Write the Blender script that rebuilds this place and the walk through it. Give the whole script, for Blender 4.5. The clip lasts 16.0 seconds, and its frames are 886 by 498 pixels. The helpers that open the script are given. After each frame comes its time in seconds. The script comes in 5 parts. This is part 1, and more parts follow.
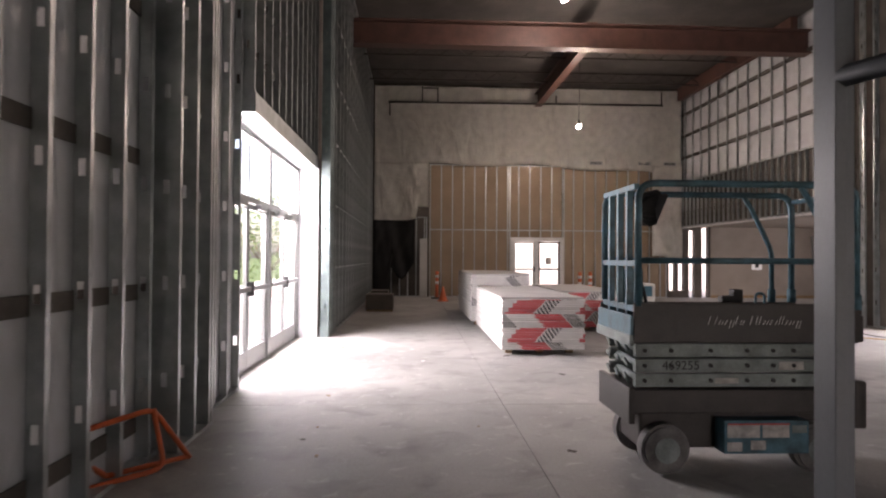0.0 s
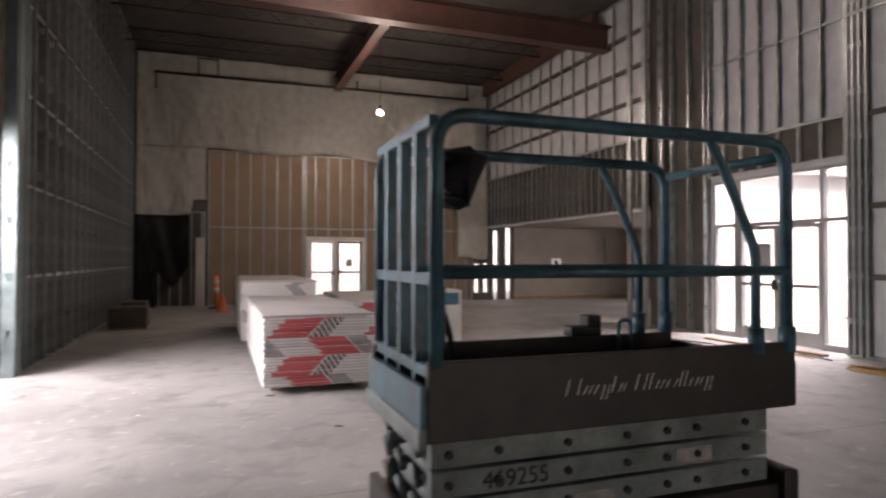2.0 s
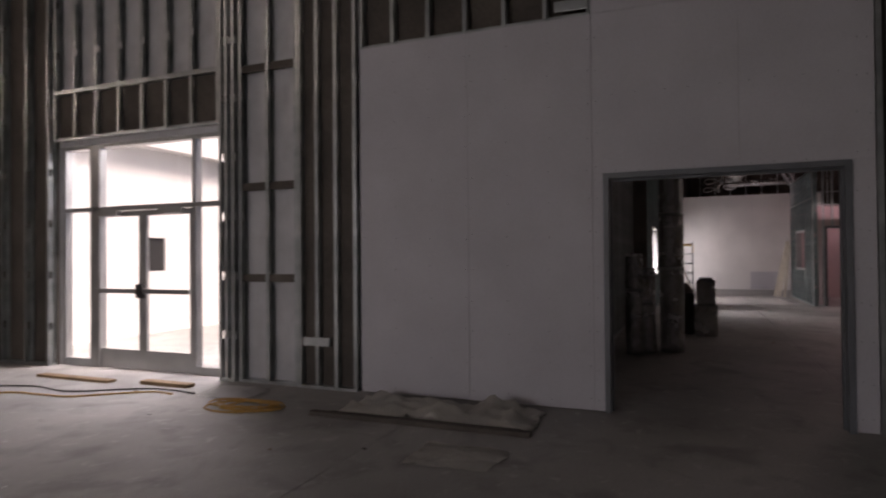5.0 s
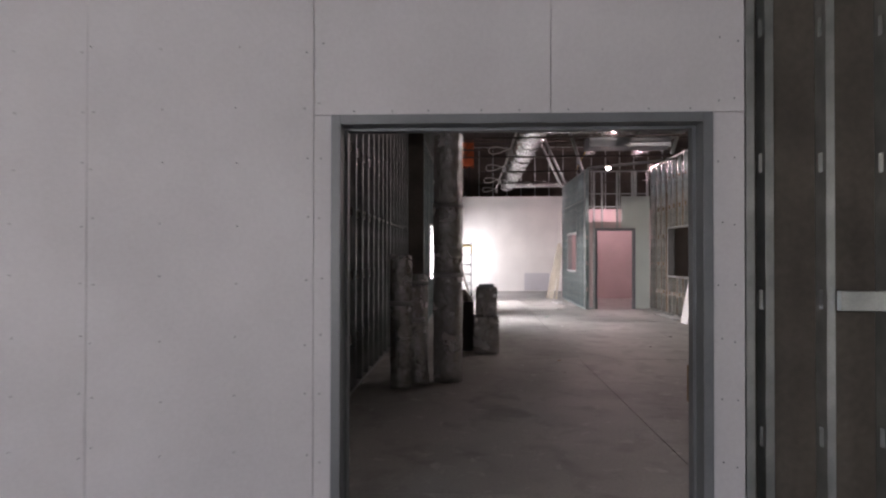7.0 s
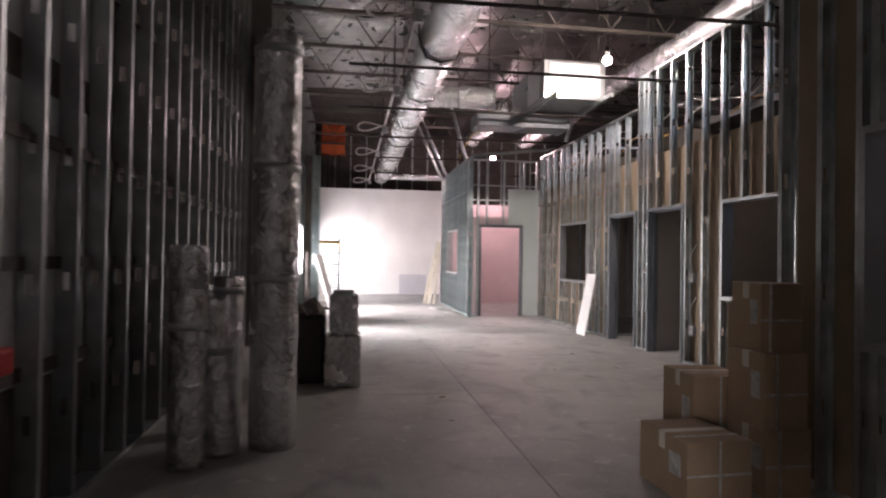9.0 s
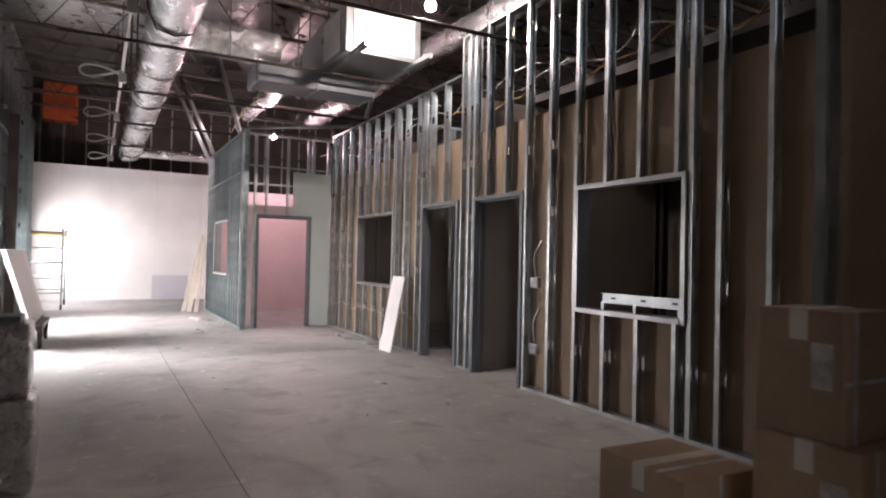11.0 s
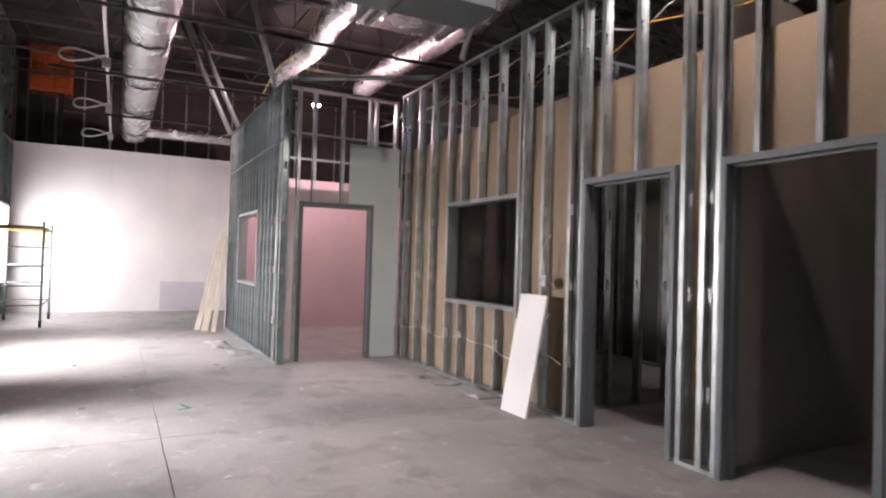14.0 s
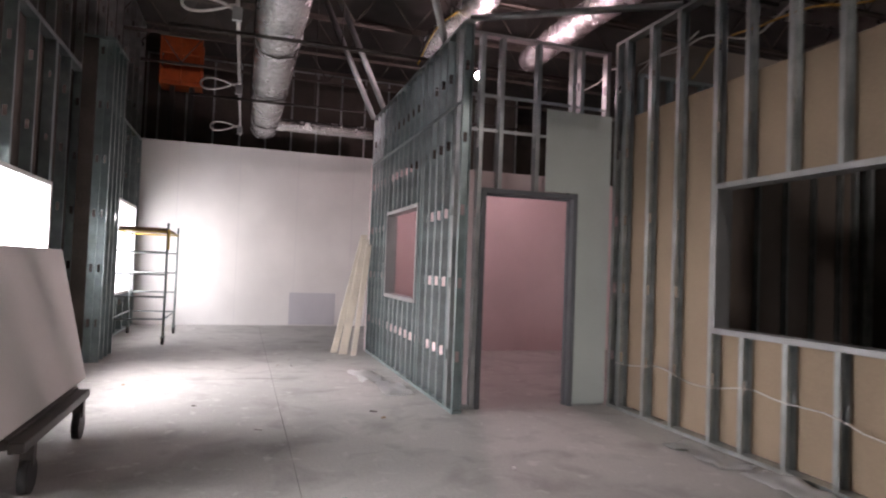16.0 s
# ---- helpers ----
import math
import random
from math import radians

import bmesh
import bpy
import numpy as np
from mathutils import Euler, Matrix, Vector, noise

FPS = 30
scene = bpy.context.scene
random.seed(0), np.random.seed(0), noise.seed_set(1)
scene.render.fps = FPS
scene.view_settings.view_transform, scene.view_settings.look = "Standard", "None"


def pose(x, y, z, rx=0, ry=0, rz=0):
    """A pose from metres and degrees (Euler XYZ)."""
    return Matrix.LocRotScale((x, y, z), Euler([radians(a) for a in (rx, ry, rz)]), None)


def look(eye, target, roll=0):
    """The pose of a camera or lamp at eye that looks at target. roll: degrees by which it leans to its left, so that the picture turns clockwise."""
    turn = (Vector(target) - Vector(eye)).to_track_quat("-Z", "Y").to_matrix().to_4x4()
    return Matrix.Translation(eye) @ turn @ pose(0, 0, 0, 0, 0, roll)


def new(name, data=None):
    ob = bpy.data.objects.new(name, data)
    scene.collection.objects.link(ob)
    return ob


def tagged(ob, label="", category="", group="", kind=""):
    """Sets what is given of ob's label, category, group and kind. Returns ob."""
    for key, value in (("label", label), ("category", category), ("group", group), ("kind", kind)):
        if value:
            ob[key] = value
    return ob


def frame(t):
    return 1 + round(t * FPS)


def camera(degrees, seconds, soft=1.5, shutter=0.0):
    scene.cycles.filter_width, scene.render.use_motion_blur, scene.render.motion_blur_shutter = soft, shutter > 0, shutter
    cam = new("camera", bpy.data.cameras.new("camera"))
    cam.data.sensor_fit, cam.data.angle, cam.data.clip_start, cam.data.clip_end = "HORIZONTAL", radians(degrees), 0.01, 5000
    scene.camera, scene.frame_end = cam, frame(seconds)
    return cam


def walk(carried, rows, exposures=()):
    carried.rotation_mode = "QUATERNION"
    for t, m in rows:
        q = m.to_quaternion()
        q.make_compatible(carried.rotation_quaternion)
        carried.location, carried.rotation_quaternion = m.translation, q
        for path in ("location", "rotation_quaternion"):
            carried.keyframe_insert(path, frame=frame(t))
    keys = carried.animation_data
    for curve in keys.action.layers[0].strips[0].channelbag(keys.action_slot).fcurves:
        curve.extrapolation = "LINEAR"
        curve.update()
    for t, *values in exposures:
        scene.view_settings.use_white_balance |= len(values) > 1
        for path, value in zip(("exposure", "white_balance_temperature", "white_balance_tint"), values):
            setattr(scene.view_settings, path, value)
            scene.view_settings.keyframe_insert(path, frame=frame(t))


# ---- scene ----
cam = camera(71.2, 16.0, soft=2.1, shutter=0.4)
EXPOSURES = [(0, 1.87, 7200, 28), (1.5, 1.48, 7200, 28), (2.5, 1.5, 7200, 28), (3.5, 1.3, 7200, 28), (4.2, 0.82, 7200, 28), (5, 0.4, 7200, 28), (6.2, 1.4, 6900, 22), (7.5, 2.45, 6900, 22), (8, 2.55, 6900, 22), (8.5, 2.6, 6900, 22), (9.5, 2.7, 6900, 22), (10.2, 2.6, 6900, 22), (12.5, 2.65, 6900, 22), (14, 2.5, 6900, 22), (15, 2.25, 6900, 22), (16, 1.85, 6900, 22)]
PATH = [
    (0, (0.139, 1.372, 1.431), (0.233, 3.37, 1.458), 0.4),
    (0.5, (0.241, 1.962, 1.44), (0.406, 3.955, 1.47), 0.4),
    (1, (0.392, 2.557, 1.445), (0.709, 4.532, 1.473), 0.3),
    (1.5, (0.636, 3.055, 1.452), (1.096, 5.001, 1.484), 0.2),
    (2, (0.959, 3.522, 1.465), (1.645, 5.401, 1.497), 0.1),
    (2.5, (1.361, 3.919, 1.457), (2.315, 5.677, 1.49), -0.2),
    (3, (1.869, 4.311, 1.445), (3.112, 5.877, 1.48), -0.3),
    (3.3, (2.19, 4.481, 1.46), (3.592, 5.907, 1.47), -0.1),
    (3.5, (2.402, 4.577, 1.466), (3.885, 5.919, 1.49), -0.5),
    (4, (3.0, 4.821, 1.457), (4.631, 5.979, 1.481), -0.5),
    (4.5, (3.57, 4.993, 1.436), (5.342, 5.92, 1.463), -0.5),
    (5, (4.218, 5.083, 1.432), (6.071, 5.836, 1.457), -0.5),
    (5.2, (4.469, 5.108, 1.429), (6.356, 5.77, 1.459), -0.4),
    (7.3, (7.207, 5.121, 1.467), (9.207, 5.156, 1.474), 0.1),
    (7.5, (7.459, 5.105, 1.474), (9.459, 5.103, 1.474), 0.1),
    (8, (8.112, 5.021, 1.479), (10.11, 4.932, 1.488), -0.0),
    (8.5, (8.697, 4.956, 1.429), (10.689, 4.787, 1.445), 0.6),
    (9, (9.333, 4.876, 1.402), (11.31, 4.572, 1.426), 0.9),
    (9.5, (9.911, 4.814, 1.354), (11.845, 4.303, 1.387), 1.5),
    (10, (10.505, 4.671, 1.381), (12.356, 3.914, 1.413), 1.1),
    (10.2, (10.731, 4.619, 1.396), (12.55, 3.789, 1.425), 1.2),
    (12.3, (13.244, 4.103, 1.423), (14.966, 3.086, 1.454), 1.3),
    (12.5, (13.478, 4.056, 1.435), (15.202, 3.043, 1.465), 1.3),
    (13, (14.123, 3.989, 1.423), (15.846, 2.973, 1.459), 1.6),
    (13.5, (14.721, 3.952, 1.416), (16.467, 2.979, 1.454), 1.6),
    (14, (15.397, 3.967, 1.415), (17.166, 3.035, 1.455), 1.7),
    (14.5, (16.009, 4.024, 1.401), (17.802, 3.14, 1.445), 1.6),
    (15, (16.726, 4.014, 1.413), (18.568, 3.235, 1.456), 1.7),
    (15.5, (17.347, 4.007, 1.402), (19.221, 3.31, 1.453), 1.8),
    (16, (18.049, 4.009, 1.353), (19.951, 3.395, 1.419), 2.2),
]
walk(cam, [(t, look(eye, target, roll)) for t, eye, target, roll in PATH], EXPOSURES)

# ---- world, sun ----
world = bpy.data.worlds.new("world")
scene.world = world
world.use_nodes = True
wn = world.node_tree
sky = wn.nodes.new("ShaderNodeTexSky")
sky.sky_type, sky.sun_disc = "NISHITA", False
sky.sun_elevation, sky.sun_rotation = radians(55), radians(168)
sky.dust_density = 3.0
wn.links.new(sky.outputs[0], wn.nodes["Background"].inputs[0])
wn.nodes["Background"].inputs[1].default_value = 0.15
sun = new("sun", bpy.data.lights.new("sun", "SUN"))
sun.data.energy, sun.data.angle, sun.data.color = 5.0, radians(20), (1, 0.96, 0.9)
sun.matrix_world = look((0, 0, 0), (-0.12, 0.55, -0.82))


def lamp(name, place, watts, radius, colour):
    ob = new(name, bpy.data.lights.new(name, "POINT"))
    ob.data.energy, ob.data.shadow_soft_size, ob.data.color = watts, radius, colour
    ob.location = place
    return ob


def area(name, place, target, width, height, watts, colour, spread=180):
    """Area lamp that stands in for daylight of the sky in or above an opening."""
    ob = new(name, bpy.data.lights.new(name, "AREA"))
    ob.data.shape, ob.data.size, ob.data.size_y = "RECTANGLE", width, height
    ob.data.energy, ob.data.color, ob.data.spread = watts, colour, radians(spread)
    ob.matrix_world = look(place, target)
    return ob


DAY = (0.93, 0.97, 1.0)
lamp("hall_lamp_light", (4.95, 19.3, 5.3), 75, 0.07, (1, 0.9, 0.78))
lamp("roof_lamp_light", (3.35, 14.6, 7.05), 40, 0.07, (1, 0.9, 0.78))
lamp("unit_lamp_light", (18.1, 1.08, 4.38), 18, 0.07, (1, 0.93, 0.93))
lamp("corridor_lamp_light", (26.4, 0.86, 4.19), 36, 0.08, (1, 0.72, 0.78))
area("daylight_west", (-2.6, 10.3, 2.3), (0, 10.3, 2.1), 4.2, 1.4, 170, DAY)
area("daylight_west_high", (-3.3, 10.3, 4.3), (1.5, 10.3, 0.2), 4.2, 2.4, 190, DAY, 125)
# added fill from behind the start, through an assumed opening
area("fill_south", (4.5, -3.7, 1.3), (4.5, 0, 1.3), 2.8, 2.3, 10, DAY)
# added fill to brighten the alcove, from an invented window out of view
area("fill_alcove", (16.7, 18.2, 1.6), (14, 18.2, 1.2), 3.6, 1.3, 60, DAY)
area("daylight_east", (11.7, 11.7, 4.3), (7.5, 11.5, 0.2), 2.8, 2.2, 220, DAY, 135)
area("daylight_corridor_end", (30.0, 6.8, 1.6), (31.8, 4.7, 0.3), 2.2, 1.4, 48, DAY, 170)
area("daylight_corridor_side", (21.4, 6.7, 1.8), (21.2, 4.7, 0), 1.7, 1.0, 52, DAY, 120)
area("daylight_corridor_window", (24.9, 6.7, 1.8), (25.7, 4.7, 0), 1.6, 1.0, 62, DAY, 120)


# ---- materials ----
def mat(name, colour, rough=0.6, metal=0.0, var=0.15, scale=3.0, fine=60.0, bump=0.15, second=None, island=0.0, spec=0.5):
    """Paint or raw surface with stains at a large and grain at a fine scale."""
    m = bpy.data.materials.new(name)
    m.use_nodes = True
    n, l = m.node_tree.nodes, m.node_tree.links
    b = n["Principled BSDF"]
    tc = n.new("ShaderNodeTexCoord")
    big, small = n.new("ShaderNodeTexNoise"), n.new("ShaderNodeTexNoise")
    big.inputs["Scale"].default_value, big.inputs["Detail"].default_value = scale, 5
    small.inputs["Scale"].default_value, small.inputs["Detail"].default_value = fine, 3
    for q in (big, small):
        l.new(tc.outputs["Object"], q.inputs["Vector"])
    ramp = n.new("ShaderNodeValToRGB")
    lo = second or tuple(c * (1 - var * 1.6) for c in colour)
    ramp.color_ramp.elements[0].position, ramp.color_ramp.elements[1].position = 0.33, 0.67
    ramp.color_ramp.elements[0].color, ramp.color_ramp.elements[1].color = (*lo, 1), (*colour, 1)
    l.new(big.outputs["Fac"], ramp.inputs["Fac"])
    mix = n.new("ShaderNodeMixRGB")
    mix.blend_type = "OVERLAY"
    mix.inputs["Fac"].default_value = min(0.5, var)
    l.new(ramp.outputs["Color"], mix.inputs["Color1"])
    l.new(small.outputs["Fac"], mix.inputs["Color2"])
    out = mix.outputs["Color"]
    if island:
        info = n.new("ShaderNodeObjectInfo")
        hsv = n.new("ShaderNodeHueSaturation")
        mr = n.new("ShaderNodeMapRange")
        mr.inputs["To Min"].default_value, mr.inputs["To Max"].default_value = 1 - island, 1 + island
        l.new(info.outputs["Random"], mr.inputs["Value"])
        l.new(mr.outputs["Result"], hsv.inputs["Value"])
        l.new(out, hsv.inputs["Color"])
        out = hsv.outputs["Color"]
    l.new(out, b.inputs["Base Color"])
    rr = n.new("ShaderNodeMapRange")
    rr.inputs["To Min"].default_value, rr.inputs["To Max"].default_value = max(0.05, rough - 0.12), min(1, rough + 0.12)
    l.new(big.outputs["Fac"], rr.inputs["Value"])
    l.new(rr.outputs["Result"], b.inputs["Roughness"])
    b.inputs["Metallic"].default_value = metal
    b.inputs["Specular IOR Level"].default_value = spec
    if bump:
        bp = n.new("ShaderNodeBump")
        bp.inputs["Strength"].default_value, bp.inputs["Distance"].default_value = bump, 0.004
        l.new(small.outputs["Fac"], bp.inputs["Height"])
        l.new(bp.outputs["Normal"], b.inputs["Normal"])
    return m


def foil_mat(name, colour, rough, metal, size, depth, stretch=(1, 1, 1)):
    """Crumpled foil or loose plastic sheet: large soft wrinkles."""
    m = mat(name, colour, rough, metal, 0.1, 4, 90, 0)
    n, l = m.node_tree.nodes, m.node_tree.links
    tc, mp = n.new("ShaderNodeTexCoord"), n.new("ShaderNodeMapping")
    mp.inputs["Scale"].default_value = stretch
    v = n.new("ShaderNodeTexNoise")
    v.inputs["Scale"].default_value, v.inputs["Detail"].default_value, v.inputs["Distortion"].default_value = size, 4, 1.2
    bp = n.new("ShaderNodeBump")
    bp.inputs["Strength"].default_value, bp.inputs["Distance"].default_value = 0.9, depth
    l.new(tc.outputs["Object"], mp.inputs["Vector"])
    l.new(mp.outputs["Vector"], v.inputs["Vector"])
    l.new(v.outputs["Fac"], bp.inputs["Height"])
    l.new(bp.outputs["Normal"], n["Principled BSDF"].inputs["Normal"])
    return m


def glow_mat(name, colour, strength):
    m = bpy.data.materials.new(name)
    m.use_nodes = True
    b = m.node_tree.nodes["Principled BSDF"]
    b.inputs["Emission Color"].default_value, b.inputs["Emission Strength"].default_value = (*colour, 1), strength
    return m


def glass_mat():
    m = bpy.data.materials.new("clear_glass")
    m.use_nodes = True
    n, l = m.node_tree.nodes, m.node_tree.links
    n.remove(n["Principled BSDF"])
    t, g, mx = n.new("ShaderNodeBsdfTransparent"), n.new("ShaderNodeBsdfGlossy"), n.new("ShaderNodeMixShader")
    mx.inputs[0].default_value = 0.06
    g.inputs["Roughness"].default_value = 0.03
    l.new(t.outputs[0], mx.inputs[1])
    l.new(g.outputs[0], mx.inputs[2])
    l.new(mx.outputs[0], n["Material Output"].inputs[0])
    return m


def concrete_mat():
    """Trowelled slab with dusty pale drifts, dark scuffs and damp-looking stains."""
    m = mat("concrete_floor", (0.42, 0.41, 0.39), 0.62, 0, 0.18, 0.55, 45, 0.12, (0.27, 0.265, 0.25))
    n, l = m.node_tree.nodes, m.node_tree.links
    b = n["Principled BSDF"]
    old = b.inputs["Base Color"].links[0].from_socket
    tc = n.new("ShaderNodeTexCoord")
    for size, lo, hi, colour, amount in ((2.6, 0.52, 0.75, (0.15, 0.145, 0.135), 0.55), (7.0, 0.60, 0.72, (0.55, 0.54, 0.52), 0.5), (1.3, 0.58, 0.7, (0.20, 0.195, 0.18), 0.5)):
        t, r, x = n.new("ShaderNodeTexNoise"), n.new("ShaderNodeValToRGB"), n.new("ShaderNodeMixRGB")
        t.inputs["Scale"].default_value, t.inputs["Detail"].default_value, t.inputs["Distortion"].default_value = size, 8, 0.6
        r.color_ramp.elements[0].position, r.color_ramp.elements[1].position = lo, hi
        r.color_ramp.elements[1].color = (amount, amount, amount, 1)
        x.inputs["Color2"].default_value = (*colour, 1)
        l.new(tc.outputs["Object"], t.inputs["Vector"])
        l.new(t.outputs["Fac"], r.inputs["Fac"])
        l.new(r.outputs["Color"], x.inputs["Fac"])
        l.new(old, x.inputs["Color1"])
        old = x.outputs["Color"]
    l.new(old, b.inputs["Base Color"])
    return m


def tape_mat(name, first, second):
    """Printed end tape of gypsum board: red and white slanting blocks with black bars."""
    m = mat(name, (0.75, 0.73, 0.70), 0.6, 0, 0.08, 6, 80, 0.1)
    n, l = m.node_tree.nodes, m.node_tree.links
    b = n["Principled BSDF"]
    old = b.inputs["Base Color"].links[0].from_socket
    tc, sep = n.new("ShaderNodeTexCoord"), n.new("ShaderNodeSeparateXYZ")
    l.new(tc.outputs["Object"], sep.inputs[0])

    def calc(op, a, c):
        q = n.new("ShaderNodeMath")
        q.operation = op
        for i, v in enumerate((a, c)):
            if isinstance(v, (int, float)):
                q.inputs[i].default_value = v
            else:
                l.new(v, q.inputs[i])
        return q.outputs[0]

    nrm = n.new("ShaderNodeSeparateXYZ")
    l.new(tc.outputs["Normal"], nrm.inputs[0])
    face = calc("GREATER_THAN", calc("ABSOLUTE", nrm.outputs["Y"], 0), 0.5)
    band = calc("FLOOR", calc("MULTIPLY", sep.outputs["Z"], 4.9), 0)
    zig = calc("MULTIPLY", calc("PINGPONG", sep.outputs["Z"], 0.204), 0.9)
    u = calc("ADD", calc("MULTIPLY", sep.outputs["X"], 0.95), calc("ADD", zig, calc("MULTIPLY", calc("SINE", calc("MULTIPLY", band, 2.4), 0), 0.22)))
    cell = calc("FRACT", u, 0)
    rag = calc("MULTIPLY", calc("FRACT", calc("MULTIPLY", sep.outputs["Z"], 15.6), 0), 0.06)
    red = calc("MULTIPLY", face, calc("MULTIPLY", calc("GREATER_THAN", calc("ADD", cell, rag), 0.42), calc("LESS_THAN", cell, 0.78)))
    hatch = calc("GREATER_THAN", calc("FRACT", calc("MULTIPLY", calc("ADD", u, calc("MULTIPLY", sep.outputs["Z"], 1.5)), 17), 0), 0.42)
    blk = calc("MULTIPLY", face, calc("MULTIPLY", calc("GREATER_THAN", cell, 0.8), hatch))
    fine = calc("MULTIPLY", face, calc("MULTIPLY", calc("LESS_THAN", calc("FRACT", calc("MULTIPLY", sep.outputs["Z"], 31.25), 0), 0.28), 0.6))
    for fac, colour in ((red, first), (blk, second), (fine, (0.3, 0.28, 0.27))):
        x = n.new("ShaderNodeMixRGB")
        x.inputs["Color2"].default_value = (*colour, 1)
        l.new(fac, x.inputs["Fac"])
        l.new(old, x.inputs["Color1"])
        old = x.outputs["Color"]
    l.new(old, b.inputs["Base Color"])
    return m


